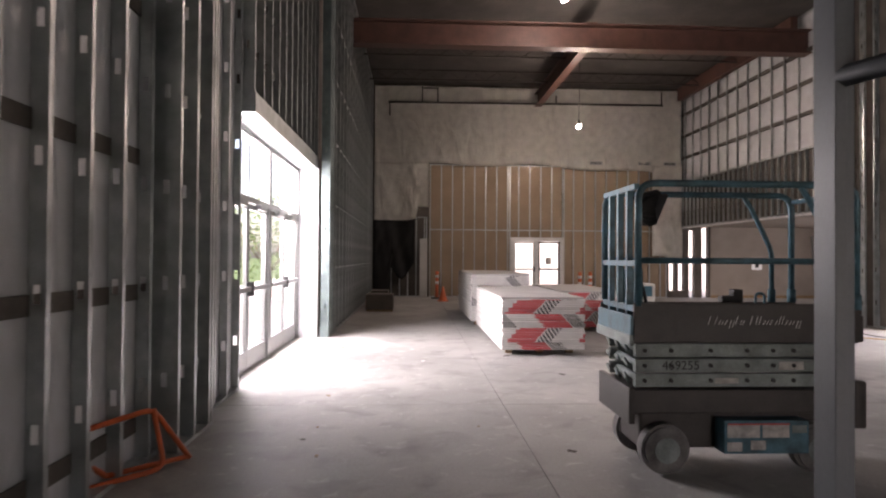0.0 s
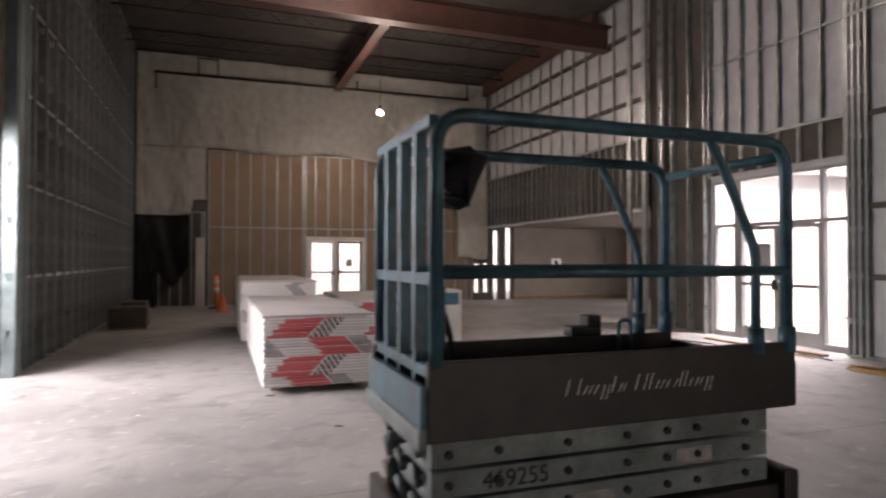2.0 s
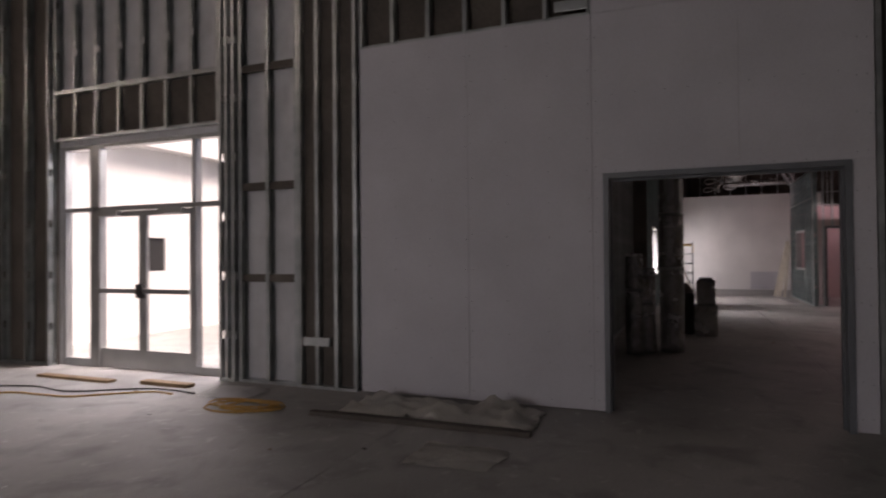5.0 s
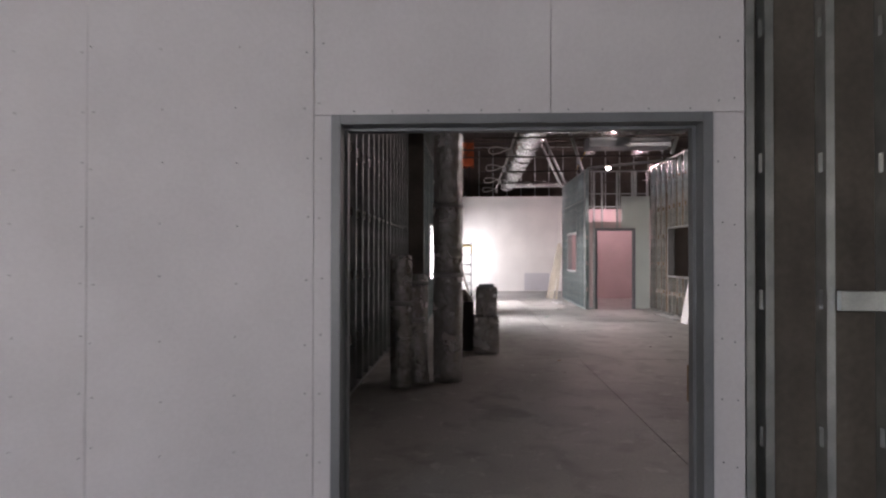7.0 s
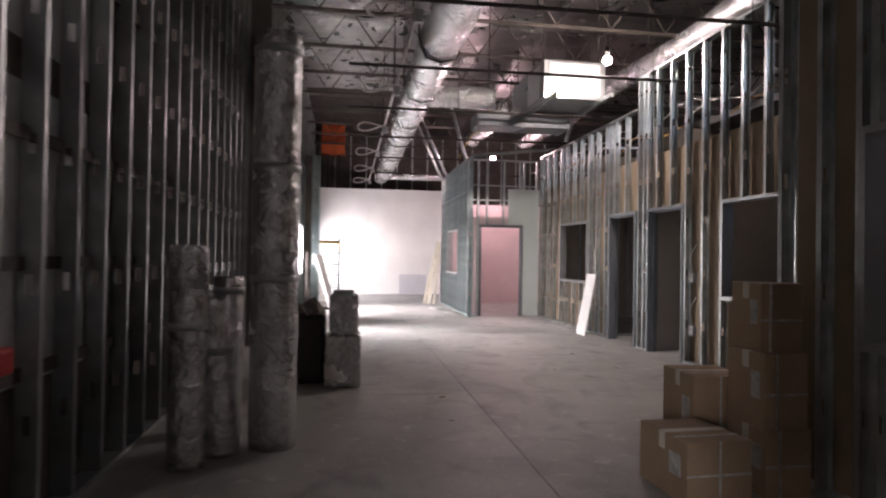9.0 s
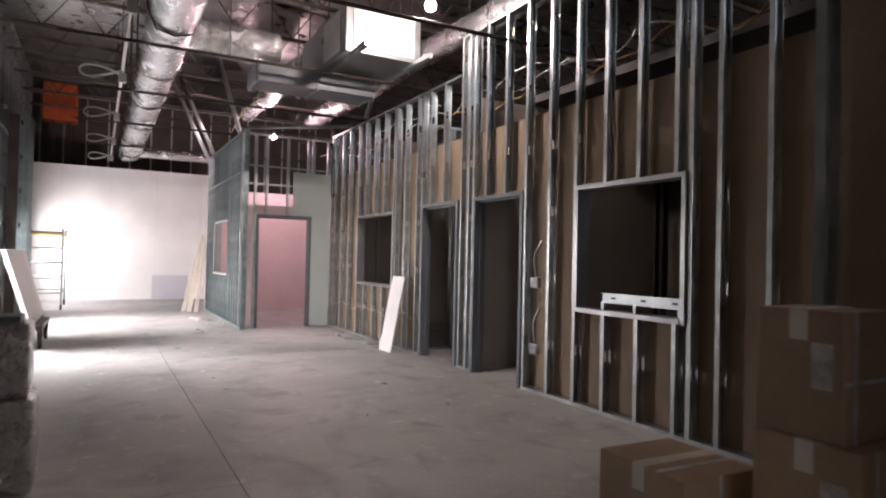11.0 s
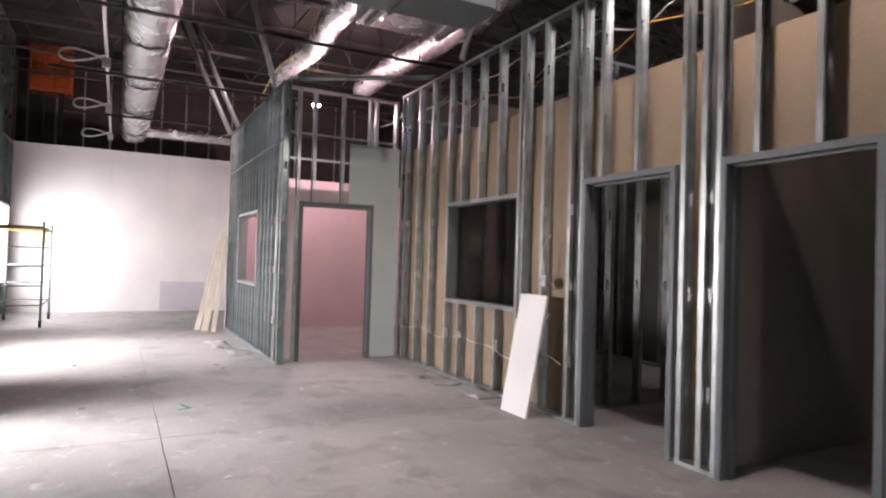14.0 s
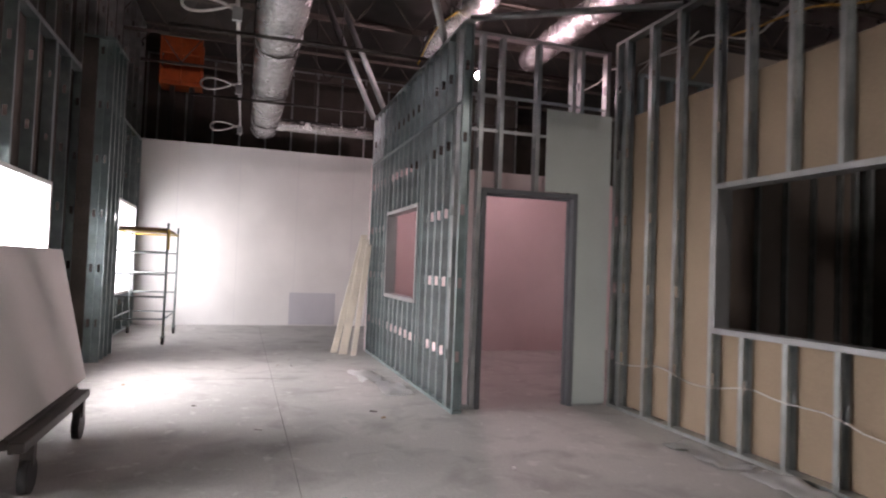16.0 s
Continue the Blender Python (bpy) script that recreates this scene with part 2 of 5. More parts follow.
M = {
    "floor": concrete_mat(),
    "steel": mat("galvanised_steel", (0.50, 0.53, 0.53), 0.38, 0.85, 0.2, 5, 120, 0.08, (0.33, 0.36, 0.36), 0.12),
    "teal": mat("green_galvanised_steel", (0.36, 0.45, 0.45), 0.36, 0.75, 0.2, 5, 120, 0.08, None, 0.1),
    "poly": foil_mat("white_insulation_facing", (0.55, 0.56, 0.57), 0.45, 0, 5, 0.02, (1, 1, 0.3)),
    "plastic": foil_mat("translucent_white_sheeting", (0.72, 0.70, 0.64), 0.32, 0, 1.6, 0.10, (1, 1, 0.45)),
    "gyp": mat("grey_white_gypsum_board", (0.53, 0.53, 0.56), 0.85, 0, 0.08, 1.2, 50, 0.05),
    "white_gyp": mat("white_gypsum_board", (0.74, 0.73, 0.71), 0.85, 0, 0.08, 1.0, 50, 0.05),
    "green_gyp": mat("pale_green_gypsum_board", (0.52, 0.58, 0.55), 0.85, 0, 0.06, 1.2, 50, 0.05),
    # gypsum board with the small room's pink light mixed into its colour
    "pink": mat("pink_lit_gypsum_board", (0.62, 0.50, 0.50), 0.85, 0, 0.07, 1.2, 50, 0.05),
    "brown": mat("brown_gypsum_paper", (0.30, 0.225, 0.155), 0.85, 0, 0.12, 1.5, 45, 0.08),
    "taupe": mat("taupe_gypsum_board", (0.34, 0.29, 0.25), 0.85, 0, 0.1, 1.5, 45, 0.08),
    "dark": mat("dark_roof_lining", (0.075, 0.068, 0.062), 0.8, 0, 0.3, 1.5, 25, 0.3),
    # dark brown for sheathing and timber, and for shade behind some studs
    "darkwall": mat("dark_sheathing_and_shade", (0.11, 0.095, 0.08), 0.8, 0, 0.3, 1.5, 25, 0.2),
    "beam": mat("red_oxide_primer", (0.105, 0.05, 0.038), 0.55, 0, 0.25, 3, 40, 0.1),
    "foil": foil_mat("crumpled_foil_wrap", (0.75, 0.75, 0.75), 0.25, 0.9, 11, 0.05),
    "rooffoil": foil_mat("creased_roof_foil", (0.55, 0.54, 0.53), 0.3, 0.9, 5, 0.09, (1, 0.4, 1)),
    "frame": mat("blue_grey_frame_paint", (0.15, 0.165, 0.18), 0.45, 0, 0.12, 3, 60, 0.05),
    "alu": mat("clear_anodised_aluminium", (0.42, 0.43, 0.43), 0.35, 0.7, 0.1, 4, 90, 0.05),
    "whiteframe": mat("white_trim_metal", (0.70, 0.70, 0.69), 0.4, 0.2, 0.1, 4, 60, 0.05),
    "liftblue": mat("worn_teal_blue_lift_paint", (0.07, 0.19, 0.25), 0.42, 0.1, 0.35, 7, 60, 0.1, (0.035, 0.085, 0.105)),
    "liftgrey": mat("grey_green_scissor_paint", (0.26, 0.31, 0.30), 0.5, 0.1, 0.3, 6, 60, 0.12),
    "liftdark": mat("near_black_lift_panel", (0.05, 0.042, 0.038), 0.5, 0, 0.3, 5, 60, 0.1),
    "rubber": mat("dusty_grey_rubber", (0.19, 0.185, 0.18), 0.85, 0, 0.3, 8, 70, 0.25),
    "black": mat("black_paint", (0.02, 0.02, 0.02), 0.6, 0, 0.2, 5, 60, 0.1),
    "letter": mat("pale_lettering", (0.8, 0.78, 0.75), 0.6, 0, 0.1, 20, 90, 0),
    "label": mat("scuffed_white_label", (0.55, 0.53, 0.5), 0.6, 0, 0.3, 14, 90, 0.05),
    "tape": tape_mat("red_end_tape", (0.6, 0.07, 0.08), (0.03, 0.03, 0.035)),
    "tape_black": tape_mat("black_end_tape", (0.70, 0.69, 0.66), (0.03, 0.03, 0.035)),
    "board": mat("gypsum_board_face", (0.50, 0.485, 0.46), 0.85, 0, 0.1, 2, 50, 0.05),
    "wood": mat("rough_sawn_timber", (0.33, 0.22, 0.12), 0.8, 0, 0.25, 9, 70, 0.3),
    "palewood": mat("pale_board", (0.62, 0.56, 0.47), 0.75, 0, 0.12, 4, 70, 0.1),
    "card": mat("brown_cardboard", (0.36, 0.25, 0.16), 0.85, 0, 0.12, 4, 60, 0.08, None, 0.12),
    "orange": mat("orange_machine_paint", (0.62, 0.12, 0.03), 0.5, 0, 0.15, 5, 60, 0.05),
    "cord": mat("orange_yellow_cord", (0.50, 0.28, 0.06), 0.6, 0, 0.15, 20, 90, 0.05),
    "blackcord": mat("dark_cord", (0.05, 0.045, 0.04), 0.6, 0, 0.15, 20, 90, 0.05),
    "wire": mat("pale_flexible_hose", (0.62, 0.60, 0.57), 0.4, 0.3, 0.1, 20, 90, 0.05),
    # black steel; also gives the first side rooms' studs their shade
    "pipe": mat("black_steel_and_stud_shade", (0.06, 0.05, 0.045), 0.5, 0.4, 0.25, 8, 70, 0.1),
    "yellow": mat("yellow_scaffold_paint", (0.62, 0.42, 0.06), 0.5, 0.1, 0.2, 8, 60, 0.1),
    "red": mat("red_plastic", (0.5, 0.04, 0.04), 0.45, 0, 0.1, 5, 60, 0.05),
    "cone": mat("faded_orange_plastic", (0.68, 0.15, 0.05), 0.55, 0, 0.1, 5, 60, 0.05),
    "greentape": mat("green_tape", (0.02, 0.22, 0.14), 0.5, 0, 0.1, 20, 60, 0.05),
    "glass": glass_mat(),
    "bulb": glow_mat("hot_lamp", (1, 0.93, 0.84), 60),
    "pinkbulb": glow_mat("pinkish_hot_lamp", (1, 0.8, 0.85), 60),
    "grass": mat("grass", (0.07, 0.12, 0.035), 0.9, 0, 0.3, 2, 30, 0.3),
    "pave": mat("outdoor_concrete", (0.48, 0.47, 0.45), 0.85, 0, 0.15, 0.6, 40, 0.1),
    "facade": mat("pale_stucco", (0.72, 0.71, 0.69), 0.9, 0, 0.06, 0.8, 60, 0.1),
    "leaf": mat("leaves", (0.09, 0.15, 0.055), 0.7, 0, 0.3, 6, 40, 0.1),
    "bark": mat("bark", (0.12, 0.09, 0.065), 0.9, 0, 0.3, 8, 40, 0.4),
}


# ---- mesh helpers ----
def B(bm, x0, x1, y0, y1, z0, z1):
    """A box between two corners."""
    v = [bm.verts.new(p) for p in ((x0, y0, z0), (x1, y0, z0), (x1, y1, z0), (x0, y1, z0), (x0, y0, z1), (x1, y0, z1), (x1, y1, z1), (x0, y1, z1))]
    for f in ((3, 2, 1, 0), (4, 5, 6, 7), (0, 1, 5, 4), (1, 2, 6, 5), (2, 3, 7, 6), (3, 0, 4, 7)):
        bm.faces.new([v[i] for i in f])
    return bm


def box(*d, bevel=0.0):
    bm = B(bmesh.new(), *d)
    if bevel:
        bmesh.ops.bevel(bm, geom=bm.edges[:], offset=bevel, segments=2, affect="EDGES", profile=0.6)
    return bm


def tube(points, r, sides=10, bm=None, wob=0.0):
    """A round bar along a line of points."""
    bm = bm or bmesh.new()
    pts = [Vector(p) for p in points]
    rings, up = [], None
    for i, p in enumerate(pts):
        d = (pts[min(i + 1, len(pts) - 1)] - pts[max(i - 1, 0)]).normalized()
        if up is None or abs(up.dot(d)) > 0.95:
            up = Vector((0, 0, 1)) if abs(d.z) < 0.9 else Vector((1, 0, 0))
        a = d.cross(up).normalized()
        c = a.cross(d).normalized()
        up = c
        rr = r * (1 + wob * random.uniform(-1, 1))
        rings.append([bm.verts.new(p + a * rr * math.cos(2 * math.pi * k / sides) + c * rr * math.sin(2 * math.pi * k / sides)) for k in range(sides)])
    for q, s in zip(rings, rings[1:]):
        for k in range(sides):
            f = bm.faces.new((q[k], q[(k + 1) % sides], s[(k + 1) % sides], s[k]))
            f.smooth = True
    bm.faces.new(rings[0][::-1])
    bm.faces.new(rings[-1])
    return bm


def bend(points, r=0.08, n=4):
    """Rounds the inner corners of a line of points."""
    p = [Vector(q) for q in points]
    out = [p[0]]
    for a, b, c in zip(p, p[1:], p[2:]):
        u, w = (a - b).normalized(), (c - b).normalized()
        k = min(r, (a - b).length / 2, (c - b).length / 2)
        s, e = b + u * k, b + w * k
        out += [s.lerp(b, t).lerp(b.lerp(e, t), t) for t in [i / n for i in range(n + 1)]]
    return out + [p[-1]]


def mesh(name, bm, material):
    me = bpy.data.meshes.new(name)
    bmesh.ops.recalc_face_normals(bm, faces=bm.faces[:])
    bm.to_mesh(me)
    bm.free()
    me.materials.append(M[material])
    return me


def part(name, bm, material, parent, label=""):
    ob = new(name, mesh(name, bm, material))
    ob.parent = parent
    return tagged(ob, label)


def piece(name, me, parent, m):
    ob = new(name, me)
    ob.parent = parent
    ob.matrix_basis = m
    return ob


def thing(name, label, category, place=(0, 0, 0), turn=0, group="", kind=""):
    ob = new(name)
    ob.matrix_world = pose(*place, 0, 0, turn)
    ob.empty_display_size = 0.1
    return tagged(ob, label, category, group, kind)


def single(name, bm, material, label, category, kind="", group=""):
    ob = new(name, mesh(name, bm, material))
    return tagged(ob, label, category, group, kind)


def panel(name, axis, p0, p1, a0, a1, z0, z1, holes, material, label):
    """A wall sheet between p0 and p1 across its thickness, with openings through it."""
    us = sorted({a0, a1, *[h[0] for h in holes], *[h[1] for h in holes]})
    bm = bmesh.new()
    for u0, u1 in zip(us, us[1:]):
        cuts = sorted([(h[2], h[3]) for h in holes if h[0] <= u0 and h[1] >= u1])
        z = z0
        for c0, c1 in cuts + [(z1, z1)]:
            if c0 > z + 1e-4:
                B(bm, *((p0, p1, u0, u1) if axis == "x" else (u0, u1, p0, p1)), z, c0)
            z = c1
    return single(name, bm, material, label, "wall", "structure")


STUDS = {}


def stud_mesh(height, depth, material):
    """A C-shaped steel stud with a punched web; flange faces -y, web along y."""
    key = (round(height, 2), depth, material)
    if key not in STUDS:
        bm, t, w = bmesh.new(), 0.004, 0.042
        B(bm, 0, w, 0, t, 0, height)
        B(bm, 0, w, depth - t, depth, 0, height)
        B(bm, w - t, w, t, 0.012, 0, height)
        a, b = depth / 2 - 0.02, depth / 2 + 0.02
        B(bm, 0, t, t, a, 0, height)
        B(bm, 0, t, b, depth - t, 0, height)
        z, z_hole = 0.0, 0.45
        while z < height:
            top = min(z_hole, height)
            B(bm, 0, t, a, b, z, top)
            z, z_hole = top + 0.1, top + 0.7
        STUDS[key] = mesh("stud", bm, material)
    return STUDS[key]


def studs(parent, axis, p, side, a0, a1, z0, z1, holes=(), step=0.406, depth=0.092, material="steel", tracks=True, shift=0.0):
    """A row of studs along axis x or y. p: the plane of the room-side flange; side: +1 if the wall goes towards plus from there."""
    def put(a, lo, hi):
        me = stud_mesh(hi - lo, depth, material)
        if axis == "x":
            m = pose(a, p, lo) if side > 0 else pose(a + 0.042, p, lo, 0, 0, 180)
        else:
            m = pose(p, a + 0.042, lo, 0, 0, -90) if side > 0 else pose(p, a, lo, 0, 0, 90)
        piece("stud", me, parent, m)

    def bar(u0, u1, z):
        bm = bmesh.new()
        d0, d1 = (p - 0.002, p + depth + 0.002) if side > 0 else (p - depth - 0.002, p + 0.002)
        B(bm, *((u0, u1, d0, d1) if axis == "x" else (d0, d1, u0, u1)), z, z + 0.03)
        part("track", bm, material, parent)

    n = max(1, int((a1 - a0 - 0.05) / step))
    spots = [a0 + shift + i * step for i in range(n + 1)]
    spots = [s for s in spots if s < a1 - 0.1] + [a1 - 0.045]
    for h in holes:
        spots = [s for s in spots if not (h[0] - 0.12 < s < h[0] or h[1] - 0.04 < s < h[1] + 0.1)] + [h[0] - 0.046, h[1] + 0.004]
    for s in spots:
        if s < a0 - 0.01 or s > a1:
            continue
        z = z0 + 0.03
        for c0, c1 in sorted([(h[2], h[3]) for h in holes if h[0] - 0.01 < s < h[1] - 0.01]) + [(z1 - 0.03, z1)]:
            if c0 - z > 0.1:
                put(s, z, c0)
            z = c1
    if tracks:
        bar(a0, a1, z1 - 0.03)
        low = a0
        for h in sorted(h for h in holes if h[2] < 0.2):
            if h[0] > low:
                bar(low, h[0], z0)
            low = h[1]
        if a1 > low:
            bar(low, a1, z0)


def bridging(parent, axis, p, a0, a1, heights, material="steel", size=0.038, deep=0.016):
    """Cold-rolled channel running through a row of studs."""
    for z in heights:
        bm = bmesh.new()
        B(bm, *((a0, a1, p, p + deep) if axis == "x" else (p, p + deep, a0, a1)), z, z + size)
        part("bridging_channel", bm, material, parent)


def door_frame(name, label, u0, u1, top, depth, m, material="frame"):
    """A hollow metal frame round an opening, in its own plane (x along the wall, y into it)."""
    t = thing(name, label, "door frame", kind="structure")
    t.matrix_world = m
    f = 0.05
    for n, d in (("jamb", (u0 - f, u0, -0.012, depth, 0, top + f)), ("jamb", (u1, u1 + f, -0.012, depth, 0, top + f)), ("head", (u0, u1, -0.012, depth, top, top + f))):
        part(n, box(*d, bevel=0.004), material, t)
    for d in ((u0, u0 + 0.016, depth * 0.45, depth * 0.75, 0, top), (u1 - 0.016, u1, depth * 0.45, depth * 0.75, 0, top), (u0 + 0.016, u1 - 0.016, depth * 0.45, depth * 0.75, top - 0.016, top)):
        part("door_stop", box(*d), material, t)
    return t


def window_frame(name, label, u0, u1, z0, z1, depth, m, material="alu"):
    t = thing(name, label, "window frame", kind="structure")
    t.matrix_world = m
    f = 0.045
    for n, d in (("jamb", (u0, u0 + f, -0.02, depth, z0, z1)), ("jamb", (u1 - f, u1, -0.02, depth, z0, z1)), ("head", (u0 + f, u1 - f, -0.02, depth, z1 - f, z1)), ("sill", (u0 + f, u1 - f, -0.025, depth, z0, z0 + f))):
        part(n, box(*d, bevel=0.003), material, t)
    return t


def leaf_door(parent, u0, u1, z0, z1, d, handle_right, material="alu", grip="black"):
    """A glazed door leaf with stiles, rails, pane, and a panic bar."""
    leaf = part("door_leaf", B(bmesh.new(), u0, u0 + 0.06, d, d + 0.045, z0, z1), material, parent)
    for q in ((u1 - 0.06, u1, d, d + 0.045, z0, z1), (u0 + 0.06, u1 - 0.06, d, d + 0.045, z0, z0 + 0.24), (u0 + 0.06, u1 - 0.06, d, d + 0.045, z1 - 0.07, z1)):
        part("door_rail", box(*q, bevel=0.003), material, leaf)
    pane = part("pane", B(bmesh.new(), u0 + 0.06, u1 - 0.06, d + 0.018, d + 0.026, z0 + 0.24, z1 - 0.07), "glass", leaf)
    pane.visible_shadow = False
    part("panic_bar", box(u0 + 0.03, u1 - 0.03, d - 0.06, d - 0.02, z0 + 0.98, z0 + 1.04, bevel=0.006), material, leaf)
    k = u1 - 0.05 if handle_right else u0 + 0.01
    part("lock_case", box(k, k + 0.05, d - 0.07, d, z0 + 0.92, z0 + 1.1, bevel=0.008), grip, leaf)
    return leaf


def fixed_pane(parent, u0, u1, z0, z1, d):
    pane = part("pane", B(bmesh.new(), u0, u1, d + 0.018, d + 0.026, z0, z1), "glass", parent)
    pane.visible_shadow = False


# ---- ground, floors, roofs ----
single("ground", B(bmesh.new(), -400, 400, -400, 400, -0.5, -0.13), "grass", "green lawn spreading outside the building", "ground", "structure")
single("pavement", B(bmesh.new(), -9, 60, 6.75, 45, -0.14, -0.05), "pave", "pale concrete paving in the court outside", "pavement", "structure")
single("pavement_west", B(bmesh.new(), -5.0, -2.05, 6, 15, -0.14, -0.05), "pave", "pale concrete landing outside the glass doors", "pavement", "structure")


def slab_floor():
    """Slabs parted by sawn joints."""
    base = single("floor", B(bmesh.new(), -4.0, 37, -7, 30, -0.13, -0.012), "floor", "dusty stained concrete slab with sawn joints", "floor", "structure")
    xs = [-4.0, 1.02, 5.9, 10.6, 15.6, 20.6, 25.6, 30.6, 37]
    ys = [-7, -1.5, 3.62, 7.4, 12.2, 17.0, 21.8, 30]
    g = 0.004
    for i, (x0, x1) in enumerate(zip(xs, xs[1:])):
        for y0, y1 in zip(ys, ys[1:]):
            if x0 > 16.5 and y0 > 7:
                continue
            if x1 > 16.5 and y1 > 7:
                y1 = min(y1, 6.75)
            part("slab", B(bmesh.new(), x0 + g, x1 - g, y0 + g, y1 - g, -0.012, 0.0), "floor", base)


slab_floor()
single("ceiling_hall", B(bmesh.new(), -1.9, 10.3, -3.2, 24.2, 7.75, 7.95), "dark", "dark roof lining high over the hall", "ceiling", "structure")
single("ceiling_alcove", B(bmesh.new(), 10.16, 16.4, 15.0, 24.6, 2.62, 2.75), "taupe", "low grey ceiling of the alcove", "ceiling", "structure")


single("ceiling_corridor", B(bmesh.new(), 10.3, 37, -7, 6.75, 6.2, 6.4), "dark", "dark roof deck over the corridor", "ceiling", "structure")

# ---- hall walls ----
EW = (10.31, 13.16, -0.1, 2.98)     # east entry
WW = (8.15, 12.4, -0.1, 2.98)       # west doors
OP = (3.96, 5.80, -0.1, 2.13)       # wide opening to the corridor
west = panel("wall_west", "x", -2.15, -1.80, -3, 24.2, -0.1, 7.75, [WW], "poly", "white insulation facing behind tall steel studs")
studs(west, "y", -1.35, -1, 12.6, 23.7, 0, 7.7, step=0.6, depth=0.15)
bridging(west, "y", -1.4, 12.6, 23.7, (1.2, 2.4, 3.6, 4.8, 6.0))
studs(west, "y", -1.60, -1, 8.15, 12.6, 3.2, 7.7, step=0.406, depth=0.15, material="steel")
studs(west, "y", -1.70, -1, -1.0, 6.0, 0, 7.7, step=0.406, depth=0.09, shift=-0.12)
bridging(west, "y", -1.79, -1.0, 6.0, (0.2, 1.12, 2.06, 3.1, 4.2), "darkwall", 0.11, 0.01)
studs(west, "y", -1.56, -1, 5.95, 6.75, 0, 7.7, step=0.34, depth=0.2)
studs(west, "y", -1.72, -1, 6.9, 8.12, 0, 7.7, step=0.38, depth=0.075)
studs(west, "y", -1.36, -1, 12.45, 13.0, 0, 7.7, step=0.11, depth=0.15, material="teal")
part("header", box(-1.80, -1.58, 8.12, 12.45, 2.99, 3.2), "steel", west, "galvanised box header over the glass doors")
part("jamb_liner", box(-1.80, -1.56, 12.41, 12.55, 0, 3.0), "whiteframe", west)
single("wall_west_dark_lining", box(-1.795, -1.755, 12.6, 24.0, 0, 7.7), "darkwall", "dark sheathing behind the west studs", "wall", "structure")
single("wall_west_header_lining", box(-1.795, -1.755, 8.15, 12.55, 3.2, 7.7), "darkwall", "dark sheathing over the glass doors", "wall", "structure")

ND = (3.67, 5.62, 0, 2.18)
north = panel("wall_north", "y", 23.93, 24.2, -1.9, 16.4, -0.1, 7.75, [ND, (10.35, 10.6, 0.0, 2.5), (10.85, 11.12, 0.0, 2.6), (9.6, 9.85, 0.25, 1.3), (9.95, 10.2, 0.25, 1.3)], "darkwall", "dark sheathing of the far wall")
sheath = panel("wall_north_sheathing", "y", 23.90, 23.928, 0.68, 9.5, 0, 4.82, [ND], "brown", "brown sheathing paper between shiny studs")
studs(sheath, "x", 23.86, 1, 0.7, 9.5, 0, 4.82, [ND], step=0.406, depth=0.04)
bridging(sheath, "x", 23.85, 0.7, 9.5, (2.42,))
studs(north, "x", 23.87, 1, -1.3, 0.62, 0, 2.9, step=0.3, depth=0.05)

east = panel("wall_east", "x", 10.14, 10.20, -3.2, 15.0, -0.1, 7.75, [EW, OP], "poly", "white insulation facing behind galvanised studs")
studs(east, "y", 10.02, 1, 10.31, 13.16, 3.7, 7.7, step=0.406, depth=0.11)
studs(east, "y", 10.02, 1, 10.31, 13.16, 3.05, 3.7, step=0.406, depth=0.06)
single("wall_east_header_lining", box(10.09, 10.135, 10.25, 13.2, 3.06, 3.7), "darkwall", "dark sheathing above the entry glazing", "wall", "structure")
studs(east, "y", 10.02, 1, 9.2, 10.02, 0, 7.7, step=0.39, depth=0.11)
bridging(east, "y", 10.04, 9.2, 10.02, (1.16, 2.22, 3.6), "darkwall", 0.09, 0.02)
bridging(east, "y", 10.04, 9.2, 13.2, (5.2, 6.5), "steel", 0.05, 0.02)
studs(east, "y", 9.98, 1, 10.05, 10.28, 0, 7.7, step=0.1, depth=0.15)
studs(east, "y", 9.98, 1, 13.2, 14.2, 0, 7.7, step=0.45, depth=0.11)
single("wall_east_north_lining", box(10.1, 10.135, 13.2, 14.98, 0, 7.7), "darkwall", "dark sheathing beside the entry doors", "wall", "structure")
# flat dark sheet; the recess's shade is in its colour
single("wall_east_recess_shade", box(10.06, 10.135, 8.42, 9.17, 0, 7.7), "darkwall", "dark sheet painted as the shaded recess between stud posts", "wall", "structure")
studs(east, "y", 9.98, 1, 8.42, 9.17, 0, 7.7, step=0.24, depth=0.075)
part("outlet_bracket", box(9.96, 9.985, 8.75, 9.1, 0.47, 0.56, bevel=0.004), "steel", east)
corner = thing("corner_post", "boxed corner post of galvanised studs", "stud post", (9.45, 14.3, 0), kind="structure")
for x in (0, 0.42):
    for y in (0, 0.5):
        piece("stud", stud_mesh(7.6, 0.15, "steel"), corner, pose(x, y, 0))
lining = thing("wall_east_drywall", "pale grey gypsum boards with bare seams and screws", "wall", kind="structure")
for y0, y1, z0, z1 in ((3.75, 3.909, 0.012, 2.18), (5.851, 5.943, 0.012, 2.18), (3.75, 4.718, 2.183, 3.66), (4.721, 5.943, 2.183, 3.66), (5.946, 7.158, 0.012, 3.66), (7.161, 8.38, 0.012, 3.66), (3.75, 5.943, 3.663, 6.1)):
    part("gypsum_board", box(10.006, 10.018, y0, y1, z0, z1, bevel=0.0015), "gyp", lining)
screw = mesh("screw", box(-0.0015, 0, -0.004, 0.004, -0.004, 0.004), "frame")
